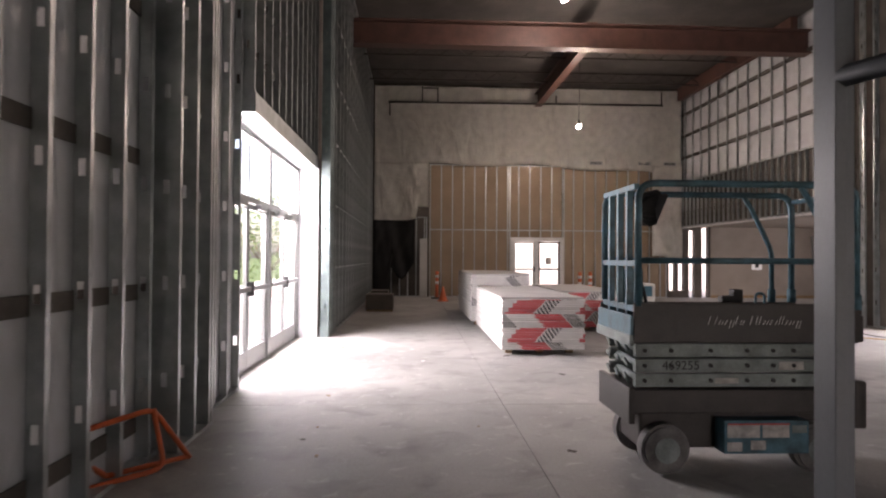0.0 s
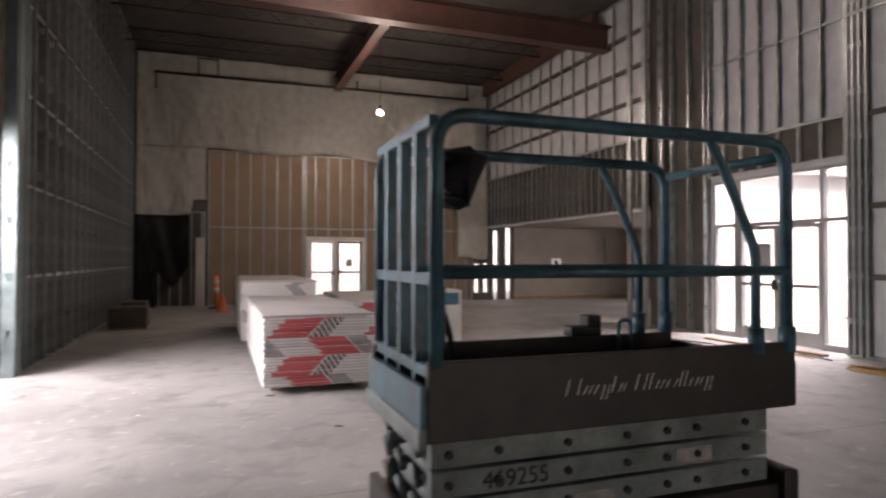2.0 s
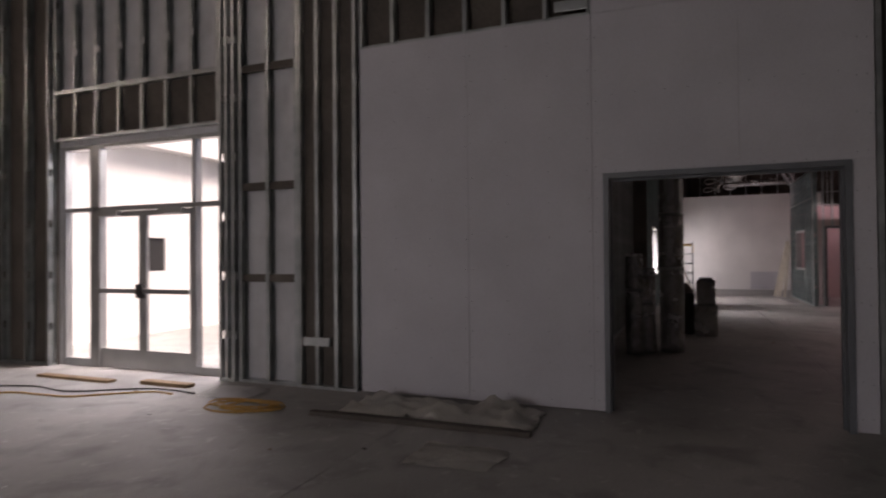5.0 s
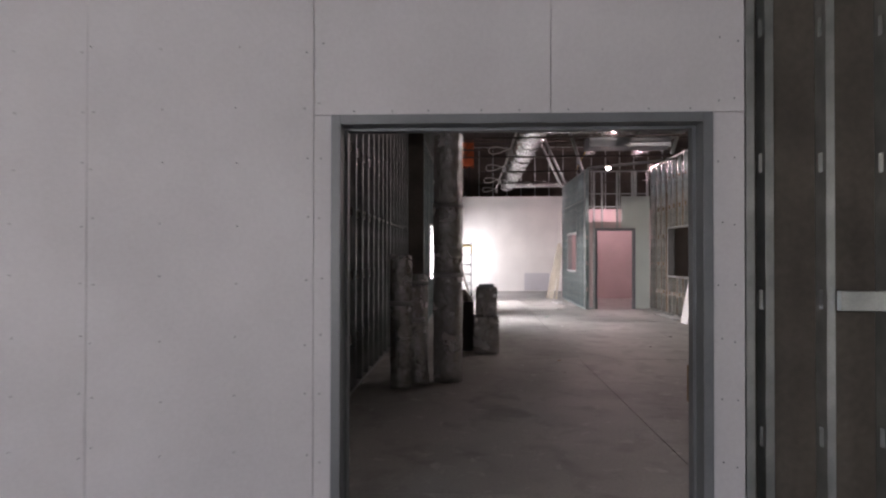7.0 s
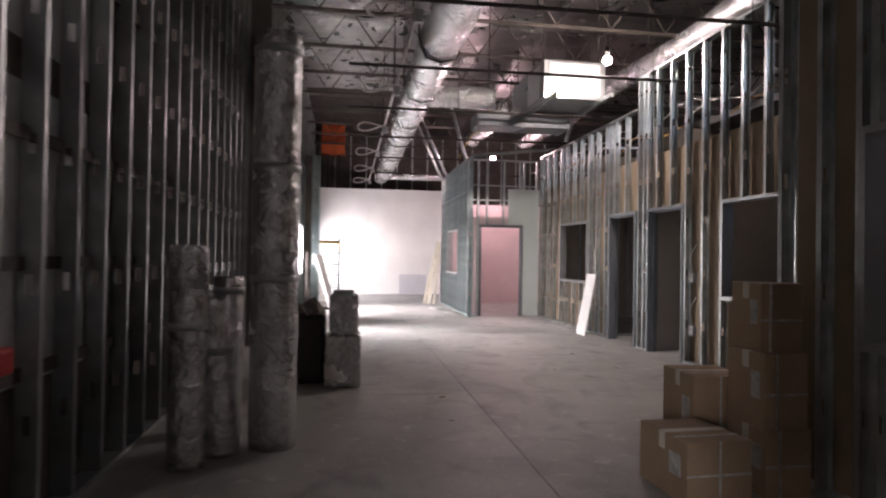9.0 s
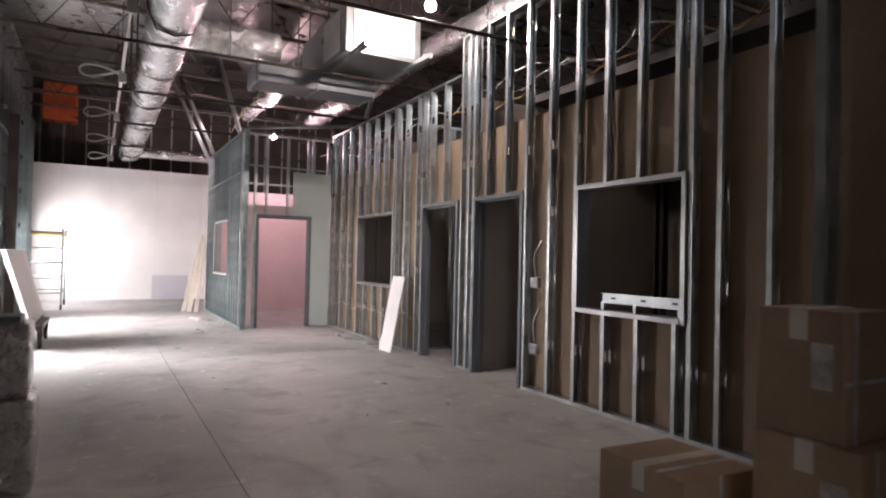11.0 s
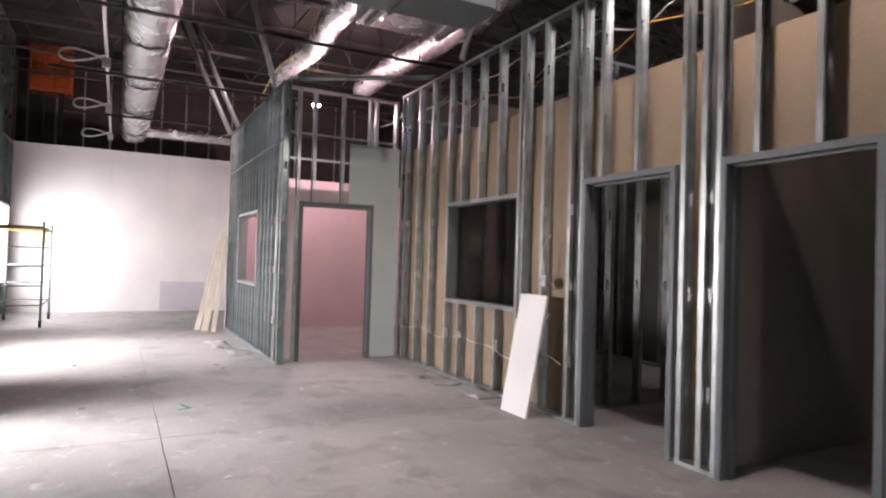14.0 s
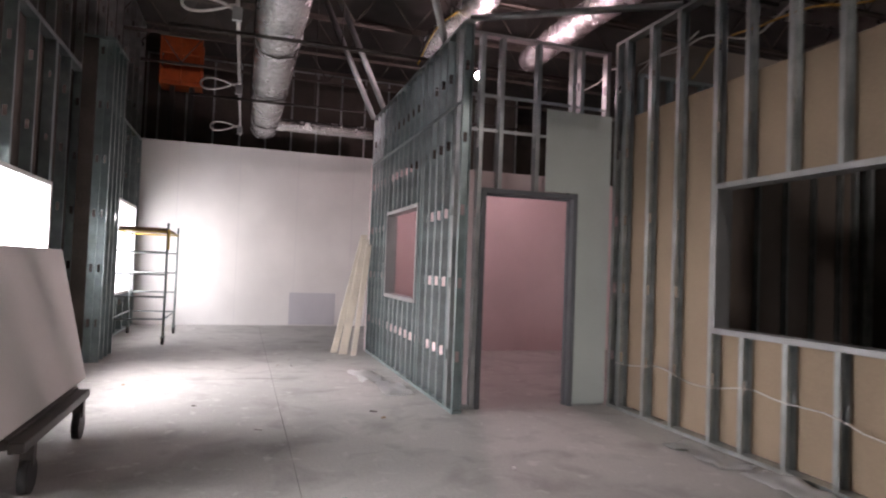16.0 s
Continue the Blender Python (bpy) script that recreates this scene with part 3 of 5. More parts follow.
for y in (3.79, 3.87, 5.905, 5.985, 6.35, 6.76, 7.13, 7.19, 7.57, 7.97, 8.34):
    for i in range(12):
        z = 0.1 + i * 0.305 + random.uniform(-0.03, 0.03)
        piece("screw", screw, lining, pose(10.006, y + random.uniform(-0.012, 0.012), z, random.uniform(0, 60)))
for i in range(9):
    piece("screw", screw, lining, pose(10.006, 4.0 + i * 0.22 + random.uniform(-0.03, 0.03), 2.2, 30))
    piece("screw", screw, lining, pose(10.006, 4.0 + i * 0.22 + random.uniform(-0.03, 0.03), 2.9, 70))
studs(east, "y", 10.02, 1, 5.95, 8.4, 3.66, 7.7, step=0.406, depth=0.1)
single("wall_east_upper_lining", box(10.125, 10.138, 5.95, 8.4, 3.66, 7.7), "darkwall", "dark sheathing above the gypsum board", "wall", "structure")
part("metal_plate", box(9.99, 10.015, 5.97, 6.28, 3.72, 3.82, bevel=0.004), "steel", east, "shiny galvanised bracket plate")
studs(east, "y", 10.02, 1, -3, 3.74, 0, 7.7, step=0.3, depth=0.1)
# brown sheathing given a darker colour because this stretch lies in shade
single("wall_east_south_lining", box(10.125, 10.138, -3, 3.74, 0, 7.7), "darkwall", "brown sheathing behind the south studs, darkened for the shade there", "wall", "structure")
part("cable_bracket", box(9.97, 10.01, 2.9, 3.3, 1.18, 1.28, bevel=0.004), "steel", east)
# unseen wall; its opening is assumed, to let the south fill in
panel("wall_south", "y", -3.2, -3.0, -1.9, 10.3, 0, 7.75, [(3.0, 6.0, 0, 2.5)], "white_gyp", "unseen pale wall added behind the start, with an opening for fill light")

upper = panel("wall_gallery", "x", 10.14, 10.28, 15.0, 24.0, 2.62, 7.75, [], "poly", "white panels between studs above the alcove")
studs(upper, "y", 10.02, 1, 15.0, 23.9, 4.25, 7.7, step=0.61, depth=0.05)
studs(upper, "y", 10.0, 1, 15.0, 23.9, 2.6, 4.25, step=0.3, depth=0.06)
single("wall_gallery_lining", box(10.09, 10.135, 15.0, 23.9, 2.66, 4.25), "darkwall", "dark sheathing of the gallery front", "wall", "structure")
bridging(upper, "y", 10.05, 15.0, 23.9, (5.1, 5.9, 6.7), "darkwall", 0.1, 0.05)
part("soffit_edge", box(9.97, 10.16, 15.0, 23.9, 2.56, 2.6), "whiteframe", upper, "bright metal soffit edge")
# the opening here is made up, out of view, for the alcove fill
panel("wall_alcove_back", "x", 16.2, 16.4, 15.0, 24.2, -0.1, 2.75, [(16.2, 20.2, 0.9, 2.3)], "taupe", "grey-brown gypsum board in the alcove")
panel("wall_alcove_north", "y", 23.86, 23.925, 11.15, 16.2, 0, 2.62, [], "taupe", "grey-brown gypsum board in the alcove")
panel("wall_alcove_south", "y", 14.9, 15.0, 10.31, 16.4, -0.1, 2.75, [], "taupe", "grey-brown gypsum board in the alcove")
single("baseboard", box(11.15, 16.2, 23.83, 23.858, 0, 0.1), "wood", "brown timber base strip", "baseboard", "structure")
box_out = thing("outlet_box", "white recessed wall box on grey board", "outlet", (12.9, 23.86, 1.05))
part("plate", box(-0.2, 0.2, -0.02, 0, 0, 0.44, bevel=0.004), "whiteframe", box_out)
part("recess", box(-0.07, 0.07, -0.024, -0.02, 0.08, 0.36), "black", box_out)
prop = thing("leaning_pole", "pale pole leaning in the alcove corner", "pole")
part("pole", tube(((14.6, 23.0, 0.02), (14.95, 23.75, 2.3)), 0.03), "alu", prop)


def roof_steel():
    b = thing("roof_beam", "rust-red primed steel girder under the roof", "beam", kind="structure")
    part("bottom_flange", box(-1.75, 10.1, 16.4, 16.75, 6.63, 6.67), "beam", b)
    part("web", box(-1.75, 10.1, 16.56, 16.59, 6.67, 7.2), "beam", b)
    part("top_flange", box(-1.75, 10.1, 16.4, 16.75, 7.2, 7.24), "beam", b)
    c = thing("roof_crossbeam", "rust-red primed steel beam running to the far wall", "beam", kind="structure")
    part("bottom_flange", box(4.5, 4.75, 16.8, 23.8, 6.95, 6.98), "beam", c)
    part("web", box(4.61, 4.64, 16.8, 23.8, 6.98, 7.4), "beam", c)
    part("top_flange", box(4.5, 4.75, 16.8, 23.8, 7.4, 7.43), "beam", c)
    d = thing("roof_edge_beam", "rust-red steel edge beam above the gallery wall", "beam", kind="structure")
    part("web", box(9.8, 9.98, 16.8, 23.85, 7.25, 7.7), "beam", d)
    for y in (2, 6, 10, 14, 19.5, 22):
        j = thing("roof_joist", "dark steel roof joist under the lining", "joist", kind="structure", group="hall roof joists")
        for z in (7.35, 7.66):
            part("chord", box(-1.7, 10.0, y - 0.03, y + 0.03, z, z + 0.04), "pipe", j)
        bm = bmesh.new()
        for i in range(14):
            x = -1.6 + i * 0.82
            tube(((x, y, 7.38), (x + 0.41, y, 7.67), (x + 0.82, y, 7.38)), 0.012, 6, bm)
        part("web_bar", bm, "pipe", j)


roof_steel()


def sheet_hanging(name, label, x0, x1, low, high, y, material, amp=0.05):
    """Loose plastic sheet with vertical folds. low(x): its lower edge."""
    nx, nz = max(8, int((x1 - x0) / 0.09)), 26
    bm = bmesh.new()
    g = []
    for j in range(nz + 1):
        r = []
        for i in range(nx + 1):
            x = x0 + (x1 - x0) * i / nx
            z = low(x) + (high - low(x)) * j / nz
            f = noise.noise((x * 1.1, z * 0.25, 3)) + 0.5 * noise.noise((x * 3.1 + z * 0.9, z * 0.7, 9)) + 0.3 * noise.noise((x * 5 - z * 2.2, z * 1.3, 1))
            r.append(bm.verts.new((x, y - amp * (1 + f), z)))
        g.append(r)
    for a, b in zip(g, g[1:]):
        for i in range(nx):
            bm.faces.new((a[i], a[i + 1], b[i + 1], b[i])).smooth = True
    bmesh.ops.solidify(bm, geom=bm.faces[:], thickness=0.004)
    return single(name, bm, material, label, "plastic sheet")


sheet_hanging("plastic_sheet", "white plastic sheeting stretched across the upper far wall", -1.3, 9.95, lambda x: 4.8 + 0.05 * math.sin(x * 1.7) - 0.05 * max(0, x - 4.5), 7.62, 23.8, "plastic", 0.09)
sheet_hanging("plastic_sheet", "white plastic sheeting hanging ragged in the corner", -1.3, 0.66, lambda x: 2.55 + (0.35 * (x + 1.3) / 2 if x < 0.2 else 0.7), 4.85, 23.78, "plastic", 0.08)
sheet_hanging("plastic_sheet", "white plastic sheeting flap hanging down beside the studs", 8.85, 9.95, lambda x: 1.5 + 0.05 * math.sin(x * 5), 4.85, 23.76, "plastic", 0.12)
sheet_hanging("black_sheet", "black plastic sheeting bundled in the corner", -1.3, 0.15, lambda x: 0.01 if x < -0.75 else 1.0 + 0.35 * math.sin(x * 5), 2.75, 23.72, "black", 0.18)
pr = thing("sprinkler_pipe", "thin dark sprinkler pipe under the hall roof", "pipe")
part("main_pipe", tube(((-0.8, 23.3, 6.93), (9.1, 23.3, 6.98)), 0.035), "pipe", pr)
for x, k in ((-0.75, -0.5), (0.4, 0.55), (0.95, 0.55), (9.05, 0.5), (5.2, 0.3)):
    part("branch_pipe", tube(((x, 23.3, 6.95), (x, 23.3, 6.95 + k)), 0.025), "pipe", pr)
part("cross_pipe", tube(((0.4, 23.3, 7.45), (0.95, 23.3, 7.45)), 0.025), "pipe", pr)
for x in (6.55, 8.35, 9.3):
    v = thing("wall_vent", "small louvred vent in the far wall", "vent", (x, 23.68, 4.86), group="far wall vents")
    part("vent_frame", box(0, 0.46, 0, 0.03, 0, 0.12, bevel=0.003), "alu", v)
    for i in range(5):
        part("slot", box(0.05 + i * 0.075, 0.09 + i * 0.075, -0.004, 0, 0.03, 0.09), "black", v)


def work_lamp(place, material, label, top):
    t = thing("work_lamp", label, "work lamp", place)
    bm = bmesh.new()
    bmesh.ops.create_uvsphere(bm, u_segments=16, v_segments=10, radius=0.065)
    part("bulb", bm, material, t, "glowing bulb").visible_shadow = False
    part("socket", tube(((0, 0, 0.06), (0, 0, 0.2)), 0.035), "black", t)
    part("cable", tube(((0, 0, 0.2), (0.02, 0, top * 0.5), (0, 0, top)), 0.008, 6), "blackcord", t)


work_lamp((4.95, 19.3, 5.3), "bulb", "bare glowing lamp hung from the roof steel", 2.46)
work_lamp((3.35, 14.6, 7.05), "bulb", "bare lamp close under the hall roof", 0.71)
work_lamp((26.4, 0.86, 4.19), "pinkbulb", "bare glowing lamp above the stud partition", 2.01)
work_lamp((18.1, 1.08, 4.38), "bulb", "bare glowing lamp hung before the air handler", 1.82)


# ---- glazed entries ----
def west_doors():
    t = thing("door_1", "aluminium double glass doors with transom panes", "glass doors", kind="structure")
    t.matrix_world = pose(-1.90, 8.15, 0, 0, 0, 90)
    w, h, f = 4.25, 2.98, 0.06
    for d in ((0, f, 0, 0.11, 0, h), (w - f, w, 0, 0.11, 0, h), (f, w - f, 0, 0.11, h - f, h), (2.05, 2.2, 0, 0.11, 0, h - f), (f, 2.05, 0, 0.11, 2.1, 2.17), (2.2, w - f, 0, 0.11, 2.1, 2.17), (1.02, 1.07, 0.02, 0.1, 2.17, h - f), (3.2, 3.25, 0.02, 0.1, 2.17, h - f)):
        part("mullion", box(*d, bevel=0.003), "alu", t)
    for a, b in ((f, 2.05), (2.2, w - f)):
        c = (a + b) / 2
        leaf_door(t, a + 0.005, c - 0.003, 0.01, 2.09, 0.03, True)
        leaf_door(t, c + 0.003, b - 0.005, 0.01, 2.09, 0.03, False)
        fixed_pane(t, a, b, 2.17, h - f, 0.03)
        part("door_closer", box(a + 0.3, a + 0.7, -0.05, 0.02, 2.03, 2.1, bevel=0.006), "alu", t)
        part("door_closer", box(b - 0.7, b - 0.3, -0.05, 0.02, 2.03, 2.1, bevel=0.006), "alu", t)


def east_doors():
    t = thing("door_2", "aluminium glass double doors with sidelight and transom", "glass doors", kind="structure")
    t.matrix_world = pose(10.16, 13.16, 0, 0, 0, -90)
    w, h, f = 2.85, 2.98, 0.05
    for d in ((0, f, 0, 0.11, 0, h), (w - f, w, 0, 0.11, 0, h), (f, w - f, 0, 0.11, h - f, h), (0.52, 0.7, 0, 0.11, 0, h - f), (2.30, 2.36, 0, 0.11, 0, h - f), (f, 0.52, 0, 0.11, 2.08, 2.14), (0.58, 2.30, 0, 0.11, 2.08, 2.14), (2.36, w - f, 0, 0.11, 2.08, 2.14), (f, 0.52, 0, 0.11, 0, 0.1), (2.36, w - f, 0, 0.11, 0, 0.1)):
        part("mullion", box(*d, bevel=0.003), "alu", t)
    leaf_door(t, 0.585, 1.437, 0.01, 2.07, 0.03, True)
    leaf_door(t, 1.443, 2.295, 0.01, 2.07, 0.03, False)
    for a, b in ((f, 0.52), (0.58, 2.30), (2.36, w - f)):
        fixed_pane(t, a, b, 2.14, h - f, 0.03)
    fixed_pane(t, f, 0.52, 0.1, 2.08, 0.03)
    fixed_pane(t, 2.36, w - f, 0.1, 2.08, 0.03)
    for a in (0.68, 1.78):
        part("door_closer", box(a, a + 0.4, -0.05, 0.02, 2.01, 2.08, bevel=0.006), "alu", t)


def north_doors():
    t = thing("door_3", "white-framed double doors with glass, standing in the far wall", "glass doors", kind="structure")
    t.matrix_world = pose(3.67, 23.84, 0)
    for d in ((0, 0.12, -0.03, 0.2, 0, 2.18), (1.83, 1.95, -0.03, 0.2, 0, 2.18), (0.12, 1.83, -0.03, 0.2, 2.05, 2.18), (0.9, 1.02, 0.0, 0.15, 0, 2.05)):
        part("mullion", box(*d, bevel=0.004), "whiteframe", t)
    leaf_door(t, 0.125, 0.895, 0.01, 2.04, 0.06, True, "whiteframe")
    leaf_door(t, 1.025, 1.825, 0.01, 2.04, 0.06, False, "darkwall")
    part("notice", box(1.3, 1.5, 0.03, 0.034, 1.2, 1.45), "label", t, "white paper notice")


west_doors()
east_doors()
north_doors()

# ---- corridor walls ----
HOLES = [(15.03, 16.34, 0.92, 2.15), (17.26, 18.2, 0, 2.13), (18.68, 19.62, 0, 2.13), (20.62, 22.2, 0.92, 2.14)]
right = panel("wall_right", "y", 0.20, 0.215, 12.98, 23.7, 0.03, 3.02, HOLES, "brown", "brown backed gypsum board behind open steel studs")
studs(right, "x", 0.33, -1, 13.1, 18.6, 0, 4.3, [(h[0] - 0.05 * (h[2] == 0), h[1] + 0.05 * (h[2] == 0), h[2], h[3] + 0.05 * (h[2] == 0)) for h in HOLES if h[1] < 18.4], step=0.406)
studs(right, "x", 0.33, -1, 18.62, 23.7, 0, 3.82, [(h[0] - 0.05 * (h[2] == 0), h[1] + 0.05 * (h[2] == 0), h[2], h[3] + 0.05 * (h[2] == 0)) for h in HOLES if h[0] > 18.6], step=0.406)
for i, (a, b, c, d) in enumerate(HOLES):
    if c == 0:
        door_frame("door_frame_%d" % (i + 1), "blue-grey hollow metal door frame in the stud wall", a, b, d, 0.15, pose(0, 0.335, 0) @ Matrix.Diagonal((1, -1, 1, 1)))
    else:
        window_frame("window_%d" % (i + 1), "empty pale metal window frame in the stud wall", a, b, c, d, 0.13, pose(0, 0.335, 0) @ Matrix.Diagonal((1, -1, 1, 1)))
PD = (0.77, 1.74, 0, 2.13)
end = panel("wall_end", "x", 23.83, 23.845, 0.33, 2.05, 0.03, 2.36, [PD], "pink", "gypsum board on the far side of the studs, tinted for pink light")
studs(end, "y", 23.75, 1, 0.36, 2.08, 0, 3.74, [(PD[0] - 0.05, PD[1] + 0.05, 0, 2.18)], step=0.406)
panel("wall_end_board", "x", 23.735, 23.748, 0.34, 1.1, 0.02, 3.04, [(0.718, 1.1, 0.0, 2.19)], "green_gyp", "pale green gypsum board beside the door")
door_frame("door_frame_6", "dark grey hollow metal door frame to the pink-lit room", 0.77, 1.74, 2.13, 0.14, Matrix(((0, 1, 0, 23.742), (1, 0, 0, 0), (0, 0, 1, 0), (0, 0, 0, 1))))
bridging(end, "y", 23.78, 0.36, 2.08, (2.75, 3.1), "steel", 0.03, 0.01)
W3 = (24.97, 26.6, 0.95, 2.12)
side = panel("wall_side", "y", 1.97, 1.985, 23.8, 27.9, 0.03, 2.4, [W3], "pink", "gypsum board inside the small room, tinted for its pink light")
studs(side, "x", 2.08, -1, 23.57, 27.9, 0, 3.76, [W3], step=0.25, material="teal")
bridging(side, "x", 2.082, 23.6, 27.9, (2.95,), "teal", 0.03, 0.006)
window_frame("window_6", "empty pale metal window frame in the small room's wall", *W3, 0.13, pose(0, 2.085, 0) @ Matrix.Diagonal((1, -1, 1, 1)))
panel("wall_small_room_back", "x", 27.9, 28.0, -3.0, 2.08, 0, 3.0, [], "pink", "gypsum board of the small room, tinted for its pink light")
panel("wall_small_room_south", "y", -3.1, -3.0, 23.7, 28.0, 0, 3.0, [], "pink", "gypsum board of the small room, tinted for its pink light")
far = panel("wall_far", "x", 32.0, 32.12, 0.5, 6.4, 0, 3.82, [], "white_gyp", "white gypsum board end wall with faint seams")
for y in (1.7, 2.92, 4.14, 5.36):
    part("board_seam", box(31.997, 31.9995, y - 0.002, y + 0.002, 0.02, 3.8), "gyp", far)
part("patch_board", box(31.985, 31.999, 2.0, 3.0, 0.02, 0.72), "gyp", far, "loose grey board against the wall")
panel("wall_far_outer", "x", 36.5, 36.7, -7, 6.75, -0.1, 6.2, [], "darkwall", "dark wall beyond the end partition")
back = panel("wall_far_back", "x", 33.6, 33.7, -3, 6.4, 3.0, 6.2, [], "darkwall", "dark sheathing high behind the end wall")
studs(back, "y", 33.55, 1, -3, 6.3, 3.2, 6.1, step=0.6, depth=0.04)
panel("wall_corridor_south", "y", -7, -6.9, 10.3, 36.7, -0.1, 6.2, [], "darkwall", "dark outer wall of the rooms")
near_hole = (11.2, 12.35, 0.92, 2.15)
near = panel("wall_near_right", "y", 1.93, 1.945, 10.21, 12.97, 0.03, 5.2, [near_hole], "brown", "brown backed gypsum board on a dim partition")
studs(near, "x", 2.08, -1, 10.21, 13.03, 0, 5.2, [near_hole], step=0.406)
window_frame("window_12", "empty metal window frame in the dim partition", *near_hole, 0.13, pose(0, 2.085, 0) @ Matrix.Diagonal((1, -1, 1, 1)))
panel("wall_near_return", "x", 12.98, 13.03, 0.335, 1.93, 0, 5.2, [], "brown", "brown gypsum board return of the partition")
panel("wall_room_end", "x", 23.6, 23.69, -3.2, 0.19, 0, 3.9, [], "taupe", "grey-brown end wall of the side rooms")
studs(bpy.data.objects["wall_room_end"], "y", 23.58, -1, -3.1, 0.15, 0, 3.48, step=0.406, depth=0.06)
# added lid, no real ceiling: keeps roof light out of the rooms
single("light_block_rooms", box(13.5, 18.4, -6.8, -0.6, 3.5, 3.6), "dark", "added dark lid that keeps light out of the side rooms", "ceiling", "structure")
WINS = [(20.5, 22.4, 0.9, 2.15), (24.0, 25.85, 0.9, 2.15), (28.6, 31.5, 0.7, 2.36)]
# pale backing; where it shows near the hall it imitates a bright window
left = panel("wall_left", "y", 6.5, 6.75, 10.3, 36.7, -0.1, 6.2, WINS, "poly", "pale backing wall, showing through gaps as daylight beyond the studs")
studs(left, "x", 6.38, 1, 10.31, 19.0, 0, 5.6, step=0.406, depth=0.11, shift=-0.07)
bridging(left, "x", 6.46, 10.31, 19.0, (0.75, 1.3, 1.95, 3.1), "darkwall", 0.07, 0.02)
studs(left, "x", 6.07, 1, 19.1, 31.9, 0, 3.75, WINS, step=0.61, depth=0.11, material="teal")
studs(left, "x", 6.1, 1, 19.1, 31.9, 3.78, 6.1, step=0.61, depth=0.09, material="steel")
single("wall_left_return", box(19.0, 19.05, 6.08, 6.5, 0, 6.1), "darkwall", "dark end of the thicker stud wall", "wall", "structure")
# dark sheet imitates the unlit room behind open studs; holes imitate its window
panel("wall_left_near_lining", "y", 6.492, 6.499, 10.31, 18.99, 0, 6.15, [(11.75, 13.5, 0.72, 2.25), (11.75, 13.5, 2.45, 4.6)], "darkwall", "dark sheet for the unlit room beyond, with pale gaps for its window")
# dark sheet added so the gaps between studs read as shaded
panel("wall_left_lining", "y", 6.2, 6.24, 19.05, 32.0, 0, 6.1, WINS, "darkwall", "dark sheet put in for the shade between the left-hand studs")
for i, (a, b, c, d) in enumerate(WINS):
    window_frame("window_%d" % (i + 7), "white-edged window opening full of daylight", a, b, c, d, 0.44, pose(0, 6.06, 0), "whiteframe")
pier = thing("stud_pier", "greenish galvanised stud pier with a dark brown side", "stud pier", (26.9, 5.7, 0), kind="structure")
for i in range(4):
    piece("stud", stud_mesh(4.15, 0.092, "teal"), pier, pose(0.02 + i * 0.27, 0, 0))
piece("stud", stud_mesh(4.15, 0.092, "teal"), pier, pose(0.02, 0.095, 0))
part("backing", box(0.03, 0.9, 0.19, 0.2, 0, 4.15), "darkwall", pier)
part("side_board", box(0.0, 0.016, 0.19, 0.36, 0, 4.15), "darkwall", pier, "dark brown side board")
part("track", box(-0.01, 0.92, -0.01, 0.36, 4.15, 4.18), "teal", pier)
door_frame("door_frame_1", "wide blue-grey hollow metal frame between hall and corridor", 3.96, 5.80, 2.13, 0.21, Matrix(((0, 1, 0, 10.0), (1, 0, 0, 0), (0, 0, 1, 0), (0, 0, 0, 1))))
# wall and first run of steel studs coloured dark for the rooms' shade
part_w = panel("wall_rooms", "y", -3.3, -3.2, 10.4, 23.59, 0, 4.0, [], "darkwall", "back wall of the side rooms, its shade put into a dark brown")
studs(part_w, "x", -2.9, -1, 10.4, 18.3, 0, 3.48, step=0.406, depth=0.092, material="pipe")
studs(part_w, "x", -2.9, -1, 18.5, 23.6, 0, 3.48, step=0.406, depth=0.092)
room_div = thing("room_divider", "bare stud partition between the side rooms", "stud wall", kind="structure")
panel("wall_room_board", "x", 18.36, 18.44, -3.19, 0.19, 0, 3.48, [], "taupe", "grey-brown board between two side rooms")
studs(room_div, "y", 20.1, 1, -2.9, 0.1, 0, 3.48, step=0.406, depth=0.092)


